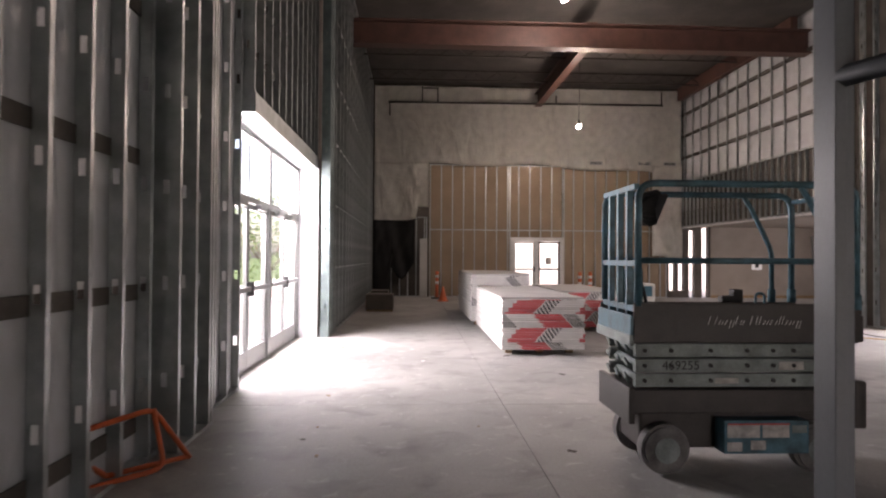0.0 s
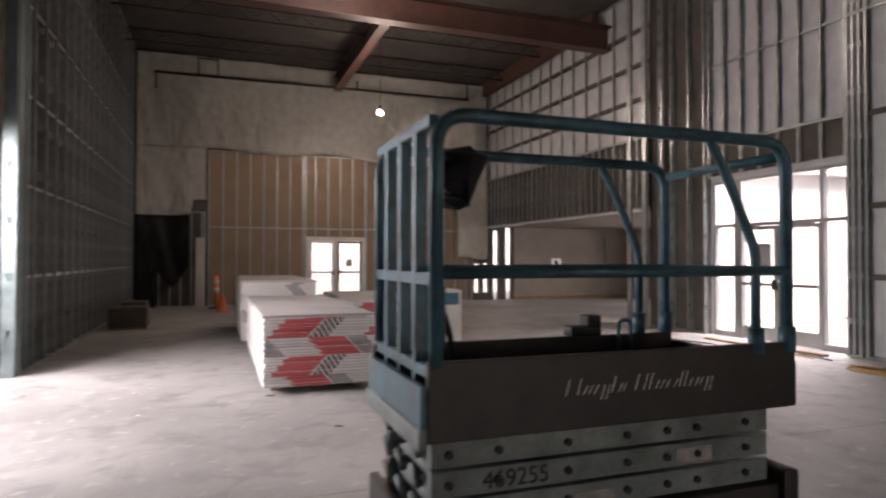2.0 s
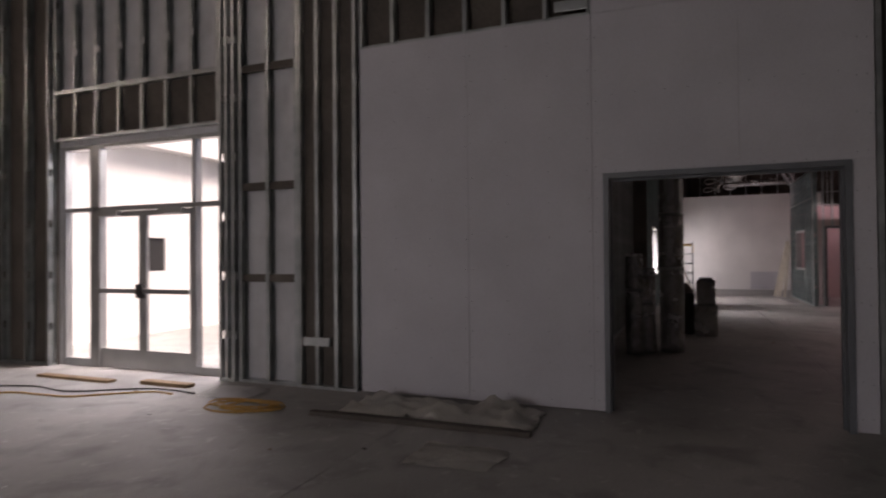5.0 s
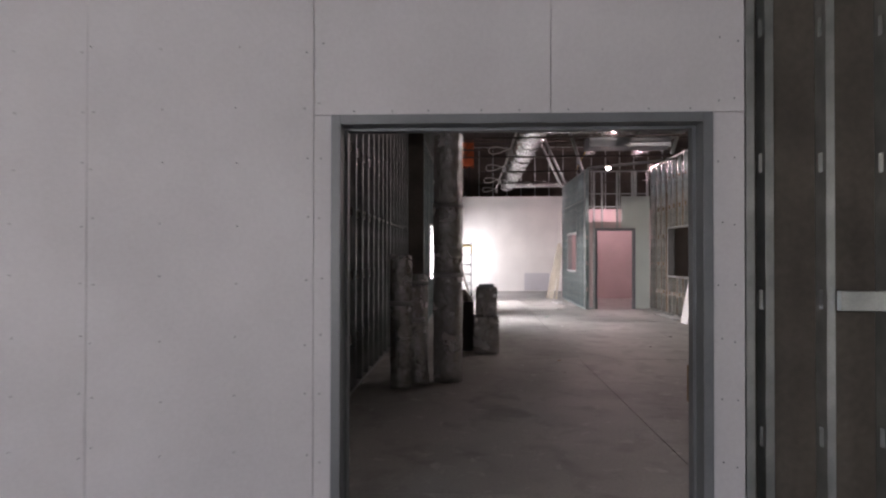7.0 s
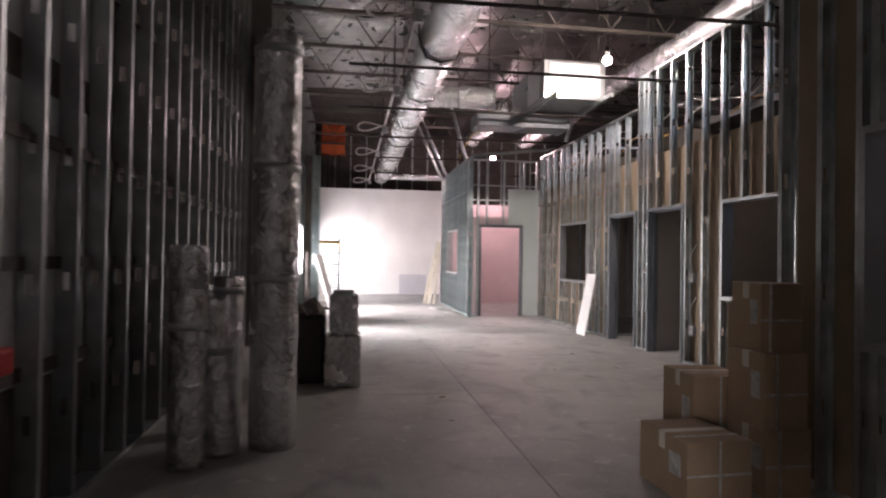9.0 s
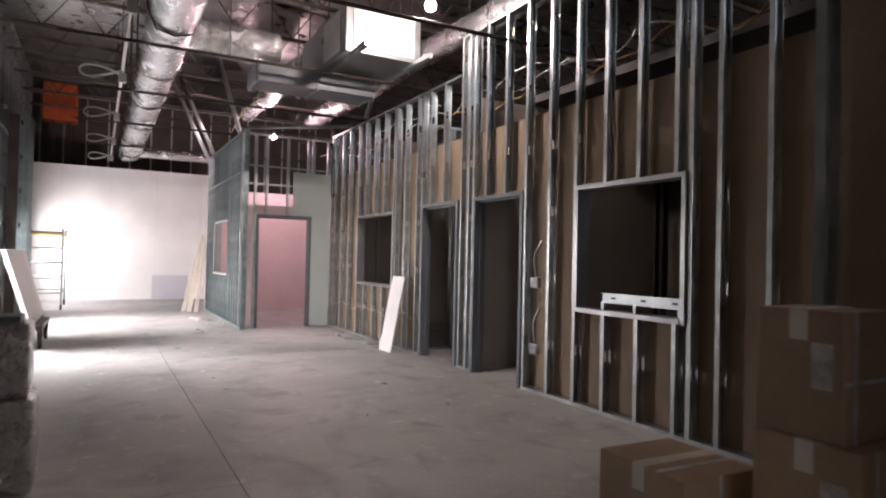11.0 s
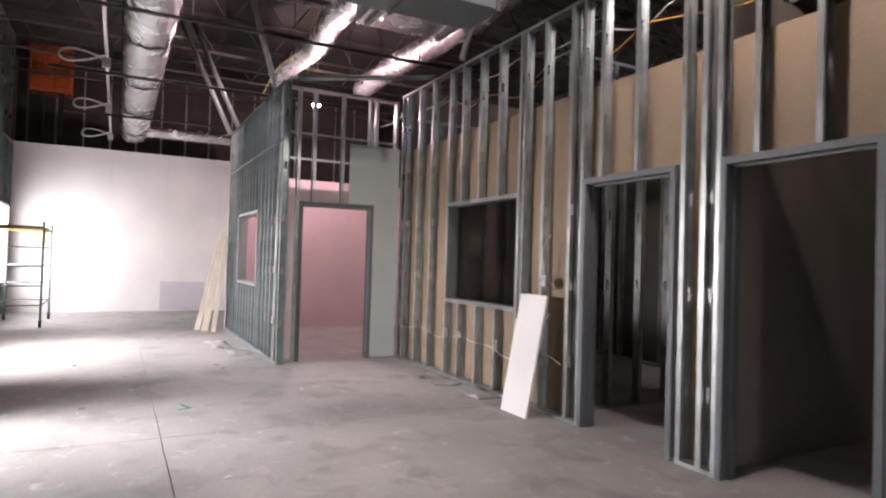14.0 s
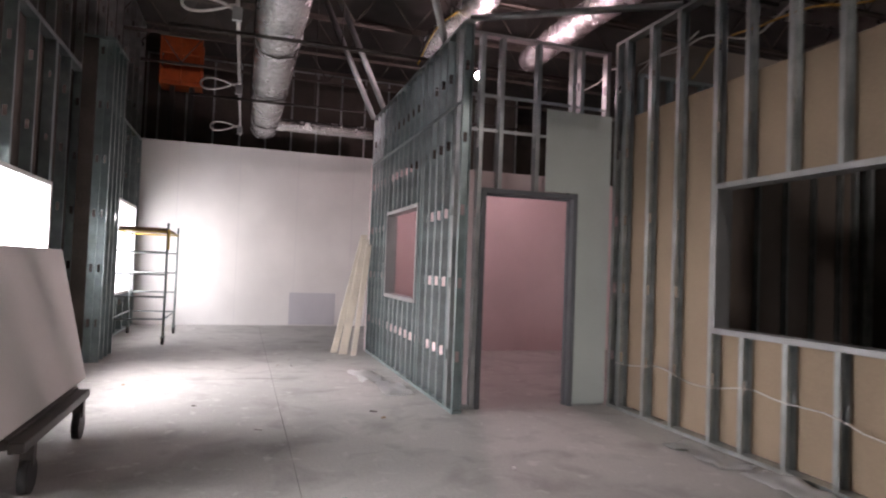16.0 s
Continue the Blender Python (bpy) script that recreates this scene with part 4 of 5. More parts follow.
# ---- hall: scissor lift ----
def scissor_lift():
    t = thing("scissor_lift", "worn teal-blue scissor lift with a dark platform panel, lowered", "scissor lift", (1.58, 5.37, 0))
    L, W = 1.54, 0.71
    # wheels
    for x in (0.24, 1.28):
        for y, s in ((0.10, -1), (W - 0.10, 1)):
            bm = bmesh.new()
            bmesh.ops.create_cone(bm, cap_ends=True, segments=28, radius1=0.165, radius2=0.165, depth=0.12, matrix=Matrix.Translation((x, y, 0.165)) @ Matrix.Rotation(radians(90), 4, "X"))
            bmesh.ops.bevel(bm, geom=[e for e in bm.edges if len(e.link_faces) == 2 and e.calc_face_angle(0) > 1], offset=0.02, segments=2, affect="EDGES")
            wh = part("wheel", bm, "rubber", t, "dusty grey solid tyre")
            bm = bmesh.new()
            bmesh.ops.create_cone(bm, cap_ends=True, segments=20, radius1=0.085, radius2=0.07, depth=0.02, matrix=Matrix.Translation((x, y + s * 0.068, 0.165)) @ Matrix.Rotation(radians(90 * s), 4, "X"))
            part("hub", bm, "liftgrey", wh)
            part("axle_bracket", box(x - 0.05, x + 0.05, y - s * 0.1 - 0.03, y - s * 0.1 + 0.03, 0.15, 0.42, bevel=0.008), "liftblue", t)
    part("chassis", box(0.1, L - 0.05, 0.16, W - 0.16, 0.14, 0.40, bevel=0.02), "liftdark", t)
    part("deck_frame", box(0.02, L, 0.05, W - 0.05, 0.40, 0.56, bevel=0.012), "liftdark", t)
    part("end_plate", box(-0.02, 0.02, 0.02, W - 0.02, 0.34, 0.58, bevel=0.012), "liftdark", t)
    part("end_plate", box(L - 0.02, L + 0.06, 0.02, W - 0.02, 0.3, 0.62, bevel=0.02), "liftdark", t)
    side = part("side_box", box(0.62, 1.2, 0.02, 0.16, 0.14, 0.36, bevel=0.012), "liftblue", t, "teal-blue battery tray")
    for a, b, c, d, m in ((0.64, 0.86, 0.25, 0.34, "label"), (0.88, 1.06, 0.25, 0.34, "label"), (0.64, 0.74, 0.16, 0.22, "label"), (0.8, 0.9, 0.17, 0.23, "label"), (1.08, 1.18, 0.28, 0.33, "liftgrey")):
        part("decal", box(a, b, 0.015, 0.019, c, d), m, side)
    part("decal_band", box(0.64, 1.06, 0.012, 0.0145, 0.335, 0.345), "red", side)
    # stacked arms, folded flat
    for z in (0.575, 0.675, 0.775):
        for y in (0.07, W - 0.12):
            arm = part("scissor_arm", box(0.04, L - 0.06, y, y + 0.05, z, z + 0.088, bevel=0.006), "liftgrey", t)
            for x in (0.1, 0.28, 0.55, 0.8, 0.98, 1.12, 1.36):
                bm = bmesh.new()
                bmesh.ops.create_cone(bm, cap_ends=True, segments=10, radius1=0.014, radius2=0.014, depth=0.014, matrix=Matrix.Translation((x, y - 0.006 if y < 0.4 else y + 0.056, z + 0.044)) @ Matrix.Rotation(radians(90), 4, "X"))
                part("bolt", bm, "black", arm)
        for x in (0.1, 0.75, 1.4):
            part("cross_tube", tube(((x, 0.12, z + 0.044), (x, W - 0.12, z + 0.044)), 0.025), "liftgrey", t)
        for y in (0.17, 0.355, 0.54):
            part("end_tube", tube(((0.03, y, z + 0.02), (0.03, y + 0.09, z + 0.06)), 0.014), "liftgrey", t)
    part("inspection_label", box(1.02, 1.19, 0.064, 0.068, 0.69, 0.745), "label", t, "scuffed white inspection label")
    part("small_label", box(0.58, 0.74, 0.064, 0.068, 0.60, 0.635), "label", t)
    cu = bpy.data.curves.new("serial", "FONT")
    cu.body, cu.size, cu.extrude = "469255", 0.085, 0.001
    tmp = new("serial", cu)
    dg = bpy.context.evaluated_depsgraph_get()
    me = bpy.data.meshes.new_from_object(tmp.evaluated_get(dg))
    bpy.data.objects.remove(tmp)
    me.materials.clear()
    me.materials.append(M["black"])
    num = piece("serial_number", me, t, pose(0.22, 0.066, 0.692, 90))
    tagged(num, "stencilled black number 469255")
    # platform
    part("platform_floor", box(0.0, L, 0.02, W - 0.02, 0.875, 0.915), "liftdark", t)
    front = part("toe_board", box(0.0, L, -0.012, 0.012, 0.885, 1.14, bevel=0.005), "liftdark", t, "near-black panel with pale italic lettering")
    part("toe_board", box(0.0, L, W - 0.012, W + 0.012, 0.885, 1.1, bevel=0.005), "liftdark", t)
    part("toe_board", box(-0.02, 0.004, 0.0, W, 0.885, 1.06, bevel=0.005), "liftblue", t)
    part("toe_board", box(L - 0.004, L + 0.02, 0.0, W, 0.885, 1.06, bevel=0.005), "liftdark", t)
    part("platform_edge", box(-0.03, 0.0, -0.01, W + 0.01, 0.86, 0.93, bevel=0.008), "liftgrey", t)
    # slanted strokes of the painted name
    x = 0.49
    for k, w in enumerate((0.055, 0.03, 0.014, 0.03, 0.014, 0.026, 0.0, 0.046, 0.014, 0.032, 0.046, 0.03, 0.014, 0.03, 0.03)):
        tall = k in (0, 4, 7, 8, 11)
        if w:
            bm = bmesh.new()
            h = 0.056 if tall else 0.03
            lo = 1.0 if k not in (3, 14) else 0.978
            for a in ((0.0, 0.005),) + (((w - 0.009, w - 0.005),) if w > 0.02 else ()):
                v = [bm.verts.new((x + a[i] + s, -0.0135, z)) for i, s, z in ((0, 0, lo), (1, 0, lo), (1, 0.018, 1.0 + h), (0, 0.018, 1.0 + h))]
                bm.faces.new(v)
            part("letter_stroke", bm, "letter", front)
        x += w + 0.014 if w else 0.03
    # guard rails
    r = 0.024
    for y in (0.0, W):
        rail = bend(((0.03, y, 1.12), (0.03, y, 1.93), (L - 0.03, y, 1.93), (L - 0.03, y, 1.12)), 0.12, 6)
        part("guard_rail", tube(rail, r), "liftblue", t)
        part("mid_rail", tube(((0.03, y, 1.42), (L - 0.03, y, 1.42)), 0.021), "liftblue", t)
        brace = bend(((L - 0.42, y, 1.925), (L - 0.36, y, 1.84), (L - 0.19, y, 1.5), (L - 0.19, y, 1.12)), 0.06, 4)
        part("brace", tube(brace, 0.019), "liftblue", t)
        part("sleeve", tube(((L - 0.19, y, 1.10), (L - 0.19, y, 1.2)), 0.03), "liftblue", t)
        part("sleeve", tube(((L - 0.03, y, 1.10), (L - 0.03, y, 1.2)), 0.033), "liftblue", t)
    for y in (0.17, 0.355, 0.54):
        part("gate_bar", box(0.008, 0.05, y - 0.02, y + 0.02, 1.05, 1.92, bevel=0.006), "liftblue", t)
    for z in (1.1, 1.4, 1.91):
        part("gate_rail", box(0.01, 0.045, 0.02, W - 0.02, z - 0.02, z + 0.02, bevel=0.006), "liftblue", t)
    part("end_rail", tube(((L - 0.03, 0, 1.88), (L - 0.03, W, 1.88)), 0.02), "liftblue", t)
    part("end_rail", tube(((L - 0.03, 0, 1.42), (L - 0.03, W, 1.42)), 0.02), "liftblue", t)
    part("control_box", box(0.1, 0.24, 0.46, 0.62, 1.1, 1.36, bevel=0.02), "liftblue", t, "dark blue control box on the platform")
    bm = box(-0.08, 0.08, -0.05, 0.05, -0.12, 0.12, bevel=0.02)
    bmesh.ops.subdivide_edges(bm, edges=bm.edges[:], cuts=2)
    for v in bm.verts:
        v.co = Vector((0.36, 0.67, 1.82)) + Matrix.Rotation(radians(17), 3, "Y") @ (v.co + Vector((1, 0.6, 1)) * 0.09 * noise.noise(v.co * 14))
    part("bag", bm, "black", t, "black cloth bag hung on the rail")
    part("cable", tube(bend(((0.2, 0.55, 1.36), (0.26, 0.5, 1.2), (0.3, 0.5, 0.95), (0.5, 0.45, 0.93)), 0.1, 5), 0.014, 8), "black", t)
    part("latch", tube(bend(((1.2, W - 0.04, 0.92), (1.2, W - 0.04, 1.17), (1.27, W - 0.04, 1.17), (1.27, W - 0.04, 0.92)), 0.03), 0.01, 8), "liftblue", t)
    part("clamp", box(0.93, 1.1, W - 0.05, W + 0.03, 1.1, 1.15, bevel=0.015), "black", t)
    part("clamp", box(1.02, 1.1, W - 0.05, W + 0.03, 1.14, 1.2, bevel=0.015), "black", t)


scissor_lift()


def door_post():
    """The edge of a bare frame that stands beside the start."""
    t = thing("steel_frame", "dark grey steel frame posts beside the start", "door frame", (1.62, 3.55, 0), kind="structure")
    part("post", box(0, 0.045, -0.07, 0.05, 0, 3.2, bevel=0.004), "frame", t)
    part("post_face", box(0.05, 0.10, -0.03, 0.09, 0, 3.2, bevel=0.004), "frame", t)
    bm = tube(((0.02, -0.05, 2.08), (0.6, -0.75, 2.18)), 0.04, 4)
    part("head_rail", bm, "frame", t)
    part("post_rear", box(0.58, 0.64, -0.8, -0.72, 0, 3.2, bevel=0.004), "frame", t)


door_post()


def board_stack(label, x0, y0, w, length, z0, z1, sheet=0.032, skew=0.016, tape="tape"):
    t = thing("gypsum_board_stack", label, "board stack", (x0, y0, 0))
    for y in (0.3, length / 2, length - 0.4):
        for x in (0.1, w / 2 - 0.05, w - 0.2):
            part("dunnage", box(x, x + 0.1, y, y + 0.09, 0, z0, bevel=0.004), "wood", t)
    n = int((z1 - z0) / sheet)
    for i in range(n):
        dx, dy = random.uniform(-skew, skew), random.uniform(-skew, skew)
        z = z0 + i * sheet
        part("sheet", box(dx, w + dx, dy, length + dy, z + 0.0008, z + sheet - 0.0008), tape if i < n - 1 else "board", t)
    return t


board_stack("gypsum board stack with red and white printed end tape", 1.43, 10.34, 1.22, 3.66, 0.09, 0.88)
board_stack("taller gypsum board stack with black and white end tape", 1.35, 14.3, 1.22, 3.66, 0.10, 1.12, tape="tape_black")
board_stack("low gypsum board stack with red slanting end tape", 3.0, 13.3, 1.22, 3.0, 0.09, 0.8)
wrap = thing("wrapped_bundle", "white and blue plastic wrapped bundle behind the boards", "bundle", (4.35, 13.2, 0))
part("bundle_body", box(0, 0.5, 0, 0.9, 0, 0.95, bevel=0.06), "plastic", wrap)
part("blue_band", box(0.1, 0.42, -0.008, 0.0, 0.7, 0.9, bevel=0.003), "liftblue", wrap)


def cone(x, y, label="faded orange traffic marker with white bands"):
    t = thing("traffic_marker", label, "traffic marker", (x, y, 0), group="markers by the far wall")
    part("base", box(-0.2, 0.2, -0.2, 0.2, 0, 0.05, bevel=0.02), "black", t)
    part("post", tube(((0, 0, 0.05), (0, 0, 0.4), (0, 0, 0.95)), 0.06), "cone", t)
    for z in (0.5, 0.72):
        part("band", tube(((0, 0, z), (0, 0, z + 0.1)), 0.064), "whiteframe", t)


for x, y in ((5.95, 22.8), (6.35, 22.9), (0.95, 22.9), (3.3, 23.2)):
    cone(x, y)
low = thing("traffic_cone", "small orange traffic cone", "traffic cone", (1.1, 21.6, 0))
bm = bmesh.new()
bmesh.ops.create_cone(bm, cap_ends=True, segments=16, radius1=0.14, radius2=0.03, depth=0.45, matrix=Matrix.Translation((0, 0, 0.25)))
part("body", bm, "cone", low)
part("base", box(-0.18, 0.18, -0.18, 0.18, 0, 0.03, bevel=0.01), "cone", low)
door_lean = thing("leaning_door", "grey door slab leaning by the far wall", "door")
bm = box(0.35, 0.62, 23.3, 23.36, 0, 2.1, bevel=0.01)
for v in bm.verts:
    v.co.y += v.co.z * 0.2
part("slab", bm, "board", door_lean)
for i, (x, y, w) in enumerate(((-1.1, 17.6, 0.7), (-1.1, 19.4, 0.5))):
    c = thing("crate", "dim wooden crate against the west studs", "crate", (x, y, 0))
    part("body", box(0, w, 0, 0.8, 0.05, 0.45, bevel=0.01), "darkwall", c)
    for j in range(3):
        part("slat", box(-0.012, 0.0, 0, 0.8, 0.08 + j * 0.13, 0.17 + j * 0.13), "wood", c)
    part("skid", box(0, w, 0.05, 0.15, 0, 0.05), "wood", c)


def sawhorse():
    t = thing("orange_stand", "worn orange tubular floor stand", "stand", (-1.62, 5.05, 0))
    for pts in (((-0.7, -0.75, 0.32), (0.05, 0.5, 0.42), (0.2, 0.75, 0.02)), ((-0.25, 0.1, 0.02), (0.15, 0.45, 0.05), (0.05, 0.5, 0.42)), ((-0.3, -0.05, 0.36), (-0.15, 0.3, 0.05)), ((-0.7, -0.75, 0.32), (-0.6, -0.5, 0.02)), ((-0.15, 0.3, 0.05), (0.2, 0.75, 0.03))):
        part("tube", tube(bend(pts, 0.08), 0.018), "orange", t)


sawhorse()


def wrinkled(x0, x1, y0, y1, h, n=22, seed=1.0, amp=0.05, turn=0.0):
    """Loose crumpled sheet lying on the floor."""
    bm = bmesh.new()
    g = []
    for j in range(n + 1):
        r = []
        for i in range(n + 1):
            x, y = x0 + (x1 - x0) * i / n, y0 + (y1 - y0) * j / n
            e = min(i, j, n - i, n - j) / (n / 2)
            ragged = 0.06 * noise.noise((x * 4, y * 4, seed)) * (e < 0.1)
            z = 0.006 + h * min(1, e * 2.2) * max(0.1, 0.6 + noise.noise((x * 2.6, y * 2.6, seed))) + amp * max(0, noise.noise((x * 8, y * 8, seed + 4)))
            r.append(bm.verts.new((x + ragged, y + ragged, z)))
        g.append(r)
    for a, b in zip(g, g[1:]):
        for i in range(n):
            bm.faces.new((a[i], a[i + 1], b[i + 1], b[i])).smooth = True
    bmesh.ops.solidify(bm, geom=bm.faces[:], thickness=0.004)
    return bm


single("plastic_tarp", wrinkled(9.13, 9.8, 6.35, 8.2, 0.12, 34, 2.0, 0.09), "plastic", "crumpled clear plastic heaped by the wall", "plastic sheet")
lum = thing("timber_strip", "long timber strips lying on the slab", "timber")
part("strip", box(8.98, 9.06, 6.3, 8.35, 0.0, 0.04, bevel=0.004), "darkwall", lum)
part("strip", box(9.06, 9.12, 6.4, 8.2, 0.0, 0.03, bevel=0.004), "darkwall", lum)
single("paper_scrap", wrinkled(8.1, 8.6, 6.35, 7.0, 0.015, 12, 5.0, 0.02), "plastic", "torn pale sheet lying flat on the slab", "paper")
single("paper_scrap", wrinkled(9.25, 9.75, 9.35, 9.95, 0.05, 12, 7.0, 0.03), "white_gyp", "white sheet scraps on the floor by the doors", "paper")
coil = thing("cord_coil", "loose coil of yellow-orange cord on the floor", "cord")
pts = []
for i in range(150):
    a = i * 0.33
    rr = 0.24 + 0.3 * noise.noise((i * 0.13, 0, 0))
    pts.append((9.05 + rr * math.cos(a) * 0.75 + 0.08 * noise.noise((i * 0.05, 3, 0)), 9.1 + rr * math.sin(a) * 1.2 + 0.08 * noise.noise((i * 0.05, 7, 0)), 0.012 + 0.03 * abs(noise.noise((i * 0.2, 5, 2)))))
part("cord", tube(pts, 0.008, 6), "cord", coil)
for k, (a, b, m) in enumerate((((9.3, 10.0), (8.7, 13.4), "blackcord"), ((9.2, 10.2), (8.3, 12.6), "cord"))):
    c = thing("extension_cord", "extension cord lying loose on the slab", "cord")
    pts = [(a[0] + (b[0] - a[0]) * i / 30 + 0.25 * noise.noise((i * 0.12, k, 0)), a[1] + (b[1] - a[1]) * i / 30 + 0.2 * noise.noise((i * 0.1, k + 5, 0)), 0.011) for i in range(31)]
    part("cord", tube(pts, 0.009, 6), m, c)
mat_ob = thing("threshold_board", "flat timber board by the entry doors", "timber")
part("plank", box(9.5, 9.62, 10.3, 11.0, 0, 0.04, bevel=0.004), "wood", mat_ob)
part("plank", box(9.4, 9.52, 11.4, 12.6, 0, 0.03, bevel=0.004), "wood", mat_ob)
random.seed(5)
for i in range(70):
    if i < 40:
        x, y = random.uniform(-1.0, 9.4), random.uniform(5, 13)
    else:
        x, y = random.uniform(12, 27), random.uniform(1, 5.2)
    s = random.uniform(0.01, 0.035)
    bm = box(-s, s, -s * 0.5, s * 0.5, 0, 0.006)
    for v in bm.verts:
        v.co.x += random.uniform(-0.4, 0.4) * s
    o = single("debris_scrap", bm, random.choice(("whiteframe", "label", "darkwall", "wood")), "small scrap of building debris on the slab", "debris", group="floor debris")
    o.matrix_world = pose(x, y, 0, 0, 0, random.uniform(0, 180))


# ---- corridor ----
def foil_tube(x, y, r, top, label, lean=(0, 0), bands=(), material="foil"):
    t = thing("duct_tube", label, "duct", (x, y, 0))
    n = 26
    part("wrap", tube([(lean[0] * i / n, lean[1] * i / n, top * i / n) for i in range(n + 1)], r, 24, wob=0.025), material, t)
    for b in bands:
        part("tape_band", tube(((lean[0] * b / top, lean[1] * b / top, b), (lean[0] * b / top, lean[1] * b / top, b + 0.05)), r * 1.035, 24), "alu", t)
    return t


foil_tube(14.0, 5.4, 0.17, 3.0, "tall foil-wrapped duct standing on end", bands=(1.2, 2.0, 2.85))
foil_tube(13.6, 5.9, 0.12, 1.45, "short foil-wrapped duct standing on end", bands=(0.9,))
foil_tube(14.15, 5.75, 0.11, 1.23, "thin foil-wrapped duct standing on end", bands=(1.1,))
foil_tube(13.85, 5.72, 0.12, 1.1, "foil-wrapped duct leaning on the studs", lean=(0, 0.1), bands=(0.7,))
foil_tube(14.5, 6.0, 0.12, 1.15, "foil-wrapped duct stub with open end", bands=(1.05,))
red_bag = thing("red_bag", "red plastic bag lying on the wall bridging", "bag", (12.45, 6.44, 0.82))
part("bag_body", box(-0.07, 0.07, -0.03, 0.04, 0, 0.13, bevel=0.025), "red", red_bag)


def carton(x, y, z, w, d, h, turn, label, tape=True):
    t = thing("carton", label, "cardboard box", (x, y, z), turn, group="stacked cartons")
    part("box_body", box(0, w, 0, d, 0, h, bevel=0.006), "card", t)
    if tape:
        part("packing_tape", box(w / 2 - 0.03, w / 2 + 0.03, -0.002, d + 0.002, h - 0.0005, h + 0.002), "palewood", t)
        part("packing_tape", box(w / 2 - 0.03, w / 2 + 0.03, d, d + 0.003, h - 0.1, h), "palewood", t)
        part("strap", box(0.12, 0.135, -0.002, d + 0.004, h - 0.001, h + 0.003), "label", t)
        part("strap", box(-0.003, 0.0, 0.2, 0.215, 0, h), "label", t)
        part("strap", box(-0.003, 0.0, 0, d, h * 0.45, h * 0.45 + 0.012), "label", t)
    part("shipping_label", box(w * 0.12, w * 0.35, d, d + 0.003, h * 0.4, h * 0.75), "label", t)
    return t


carton(12.63, 2.53, 0, 0.52, 0.42, 0.36, 3, "brown carton with pale straps on the floor")
carton(12.66, 2.12, 0, 0.38, 0.3, 0.4, 0, "brown carton against the partition")
carton(13.18, 2.16, 0, 0.45, 0.4, 0.62, -3, "tall brown carton with folded flaps")
carton(12.68, 2.13, 0.4, 0.35, 0.29, 0.45, 1, "brown carton stacked on another")
carton(12.74, 2.13, 0.85, 0.29, 0.27, 0.42, 0, "brown carton with a white label on top of the pile")
stack = thing("bundled_boards", "dark wrapped bundle standing beside the ducts", "bundle", (15.92, 4.72, 0))
part("bundle_body", box(0, 0.4, 0, 0.38, 0, 0.55, bevel=0.03), "foil", stack)
part("upper_wrap", box(0.04, 0.36, 0.03, 0.34, 0.55, 0.98, bevel=0.03), "foil", stack)
part("cap", box(0.08, 0.32, 0.08, 0.3, 0.98, 1.02, bevel=0.01), "liftgrey", stack)
bin_ob = thing("trash_bin", "dark plastic bin heaped with offcuts", "bin", (16.15, 5.1, 0))
part("bin_body", box(0, 0.55, 0, 0.5, 0, 0.75, bevel=0.04), "liftdark", bin_ob)
bm = bmesh.new()
bmesh.ops.create_icosphere(bm, subdivisions=3, radius=0.26, matrix=Matrix.Translation((0.27, 0.25, 0.72)) @ Matrix.Diagonal((1, 0.9, 0.55, 1)))
for v in bm.verts:
    v.co.z += 0.12 * noise.noise(v.co * 9)
part("offcuts", bm, "darkwall", bin_ob)


def duct_run():
    t = thing("foil_duct", "long foil-wrapped air duct hung under the roof", "duct")
    n = 70
    part("trunk", tube([(11.5 + 20.4 * i / n, 3.7, 4.28 + 0.01 * math.sin(i)) for i in range(n + 1)], 0.29, 24, wob=0.02), "foil", t)
    for i in range(9):
        x = 13 + i * 2.2
        part("hanger", tube(((x, 3.4, 6.2), (x, 3.4, 4.28), (x, 3.5, 4.02), (x, 3.7, 3.97), (x, 3.9, 4.02), (x, 4.0, 4.28), (x, 4.0, 6.2)), 0.012, 6), "pipe", t)
        part("tape_band", tube(((x, 3.7, 4.28), (x + 0.06, 3.7, 4.28)), 0.297, 24), "alu", t)
    part("branch", tube([(20.4, 3.6 - 0.12 * i, 4.3 + 0.01 * (i % 2)) for i in range(12)], 0.2, 18, wob=0.04), "foil", t)
    part("end_branch", tube([(31.2, 3.6 - 0.25 * i, 4.22) for i in range(10)], 0.13, 16, wob=0.04), "foil", t)
    for y, z, x0, x1, r in ((-0.2, 4.75, 15, 27, 0.19), (1.2, 4.95, 20.5, 27.8, 0.2)):
        d = thing("foil_duct", "foil-wrapped air duct over the partition", "duct")
        part("trunk", tube([(x0 + (x1 - x0) * i / 40, y + 0.05 * math.sin(i * 0.4), z) for i in range(41)], r, 18, wob=0.03), "foil", d)
        for i in range(4):
            x = x0 + 1 + i * (x1 - x0 - 2) / 3
            part("hanger", tube(((x, y, z + r), (x, y, 6.2)), 0.01, 6), "pipe", d)


duct_run()


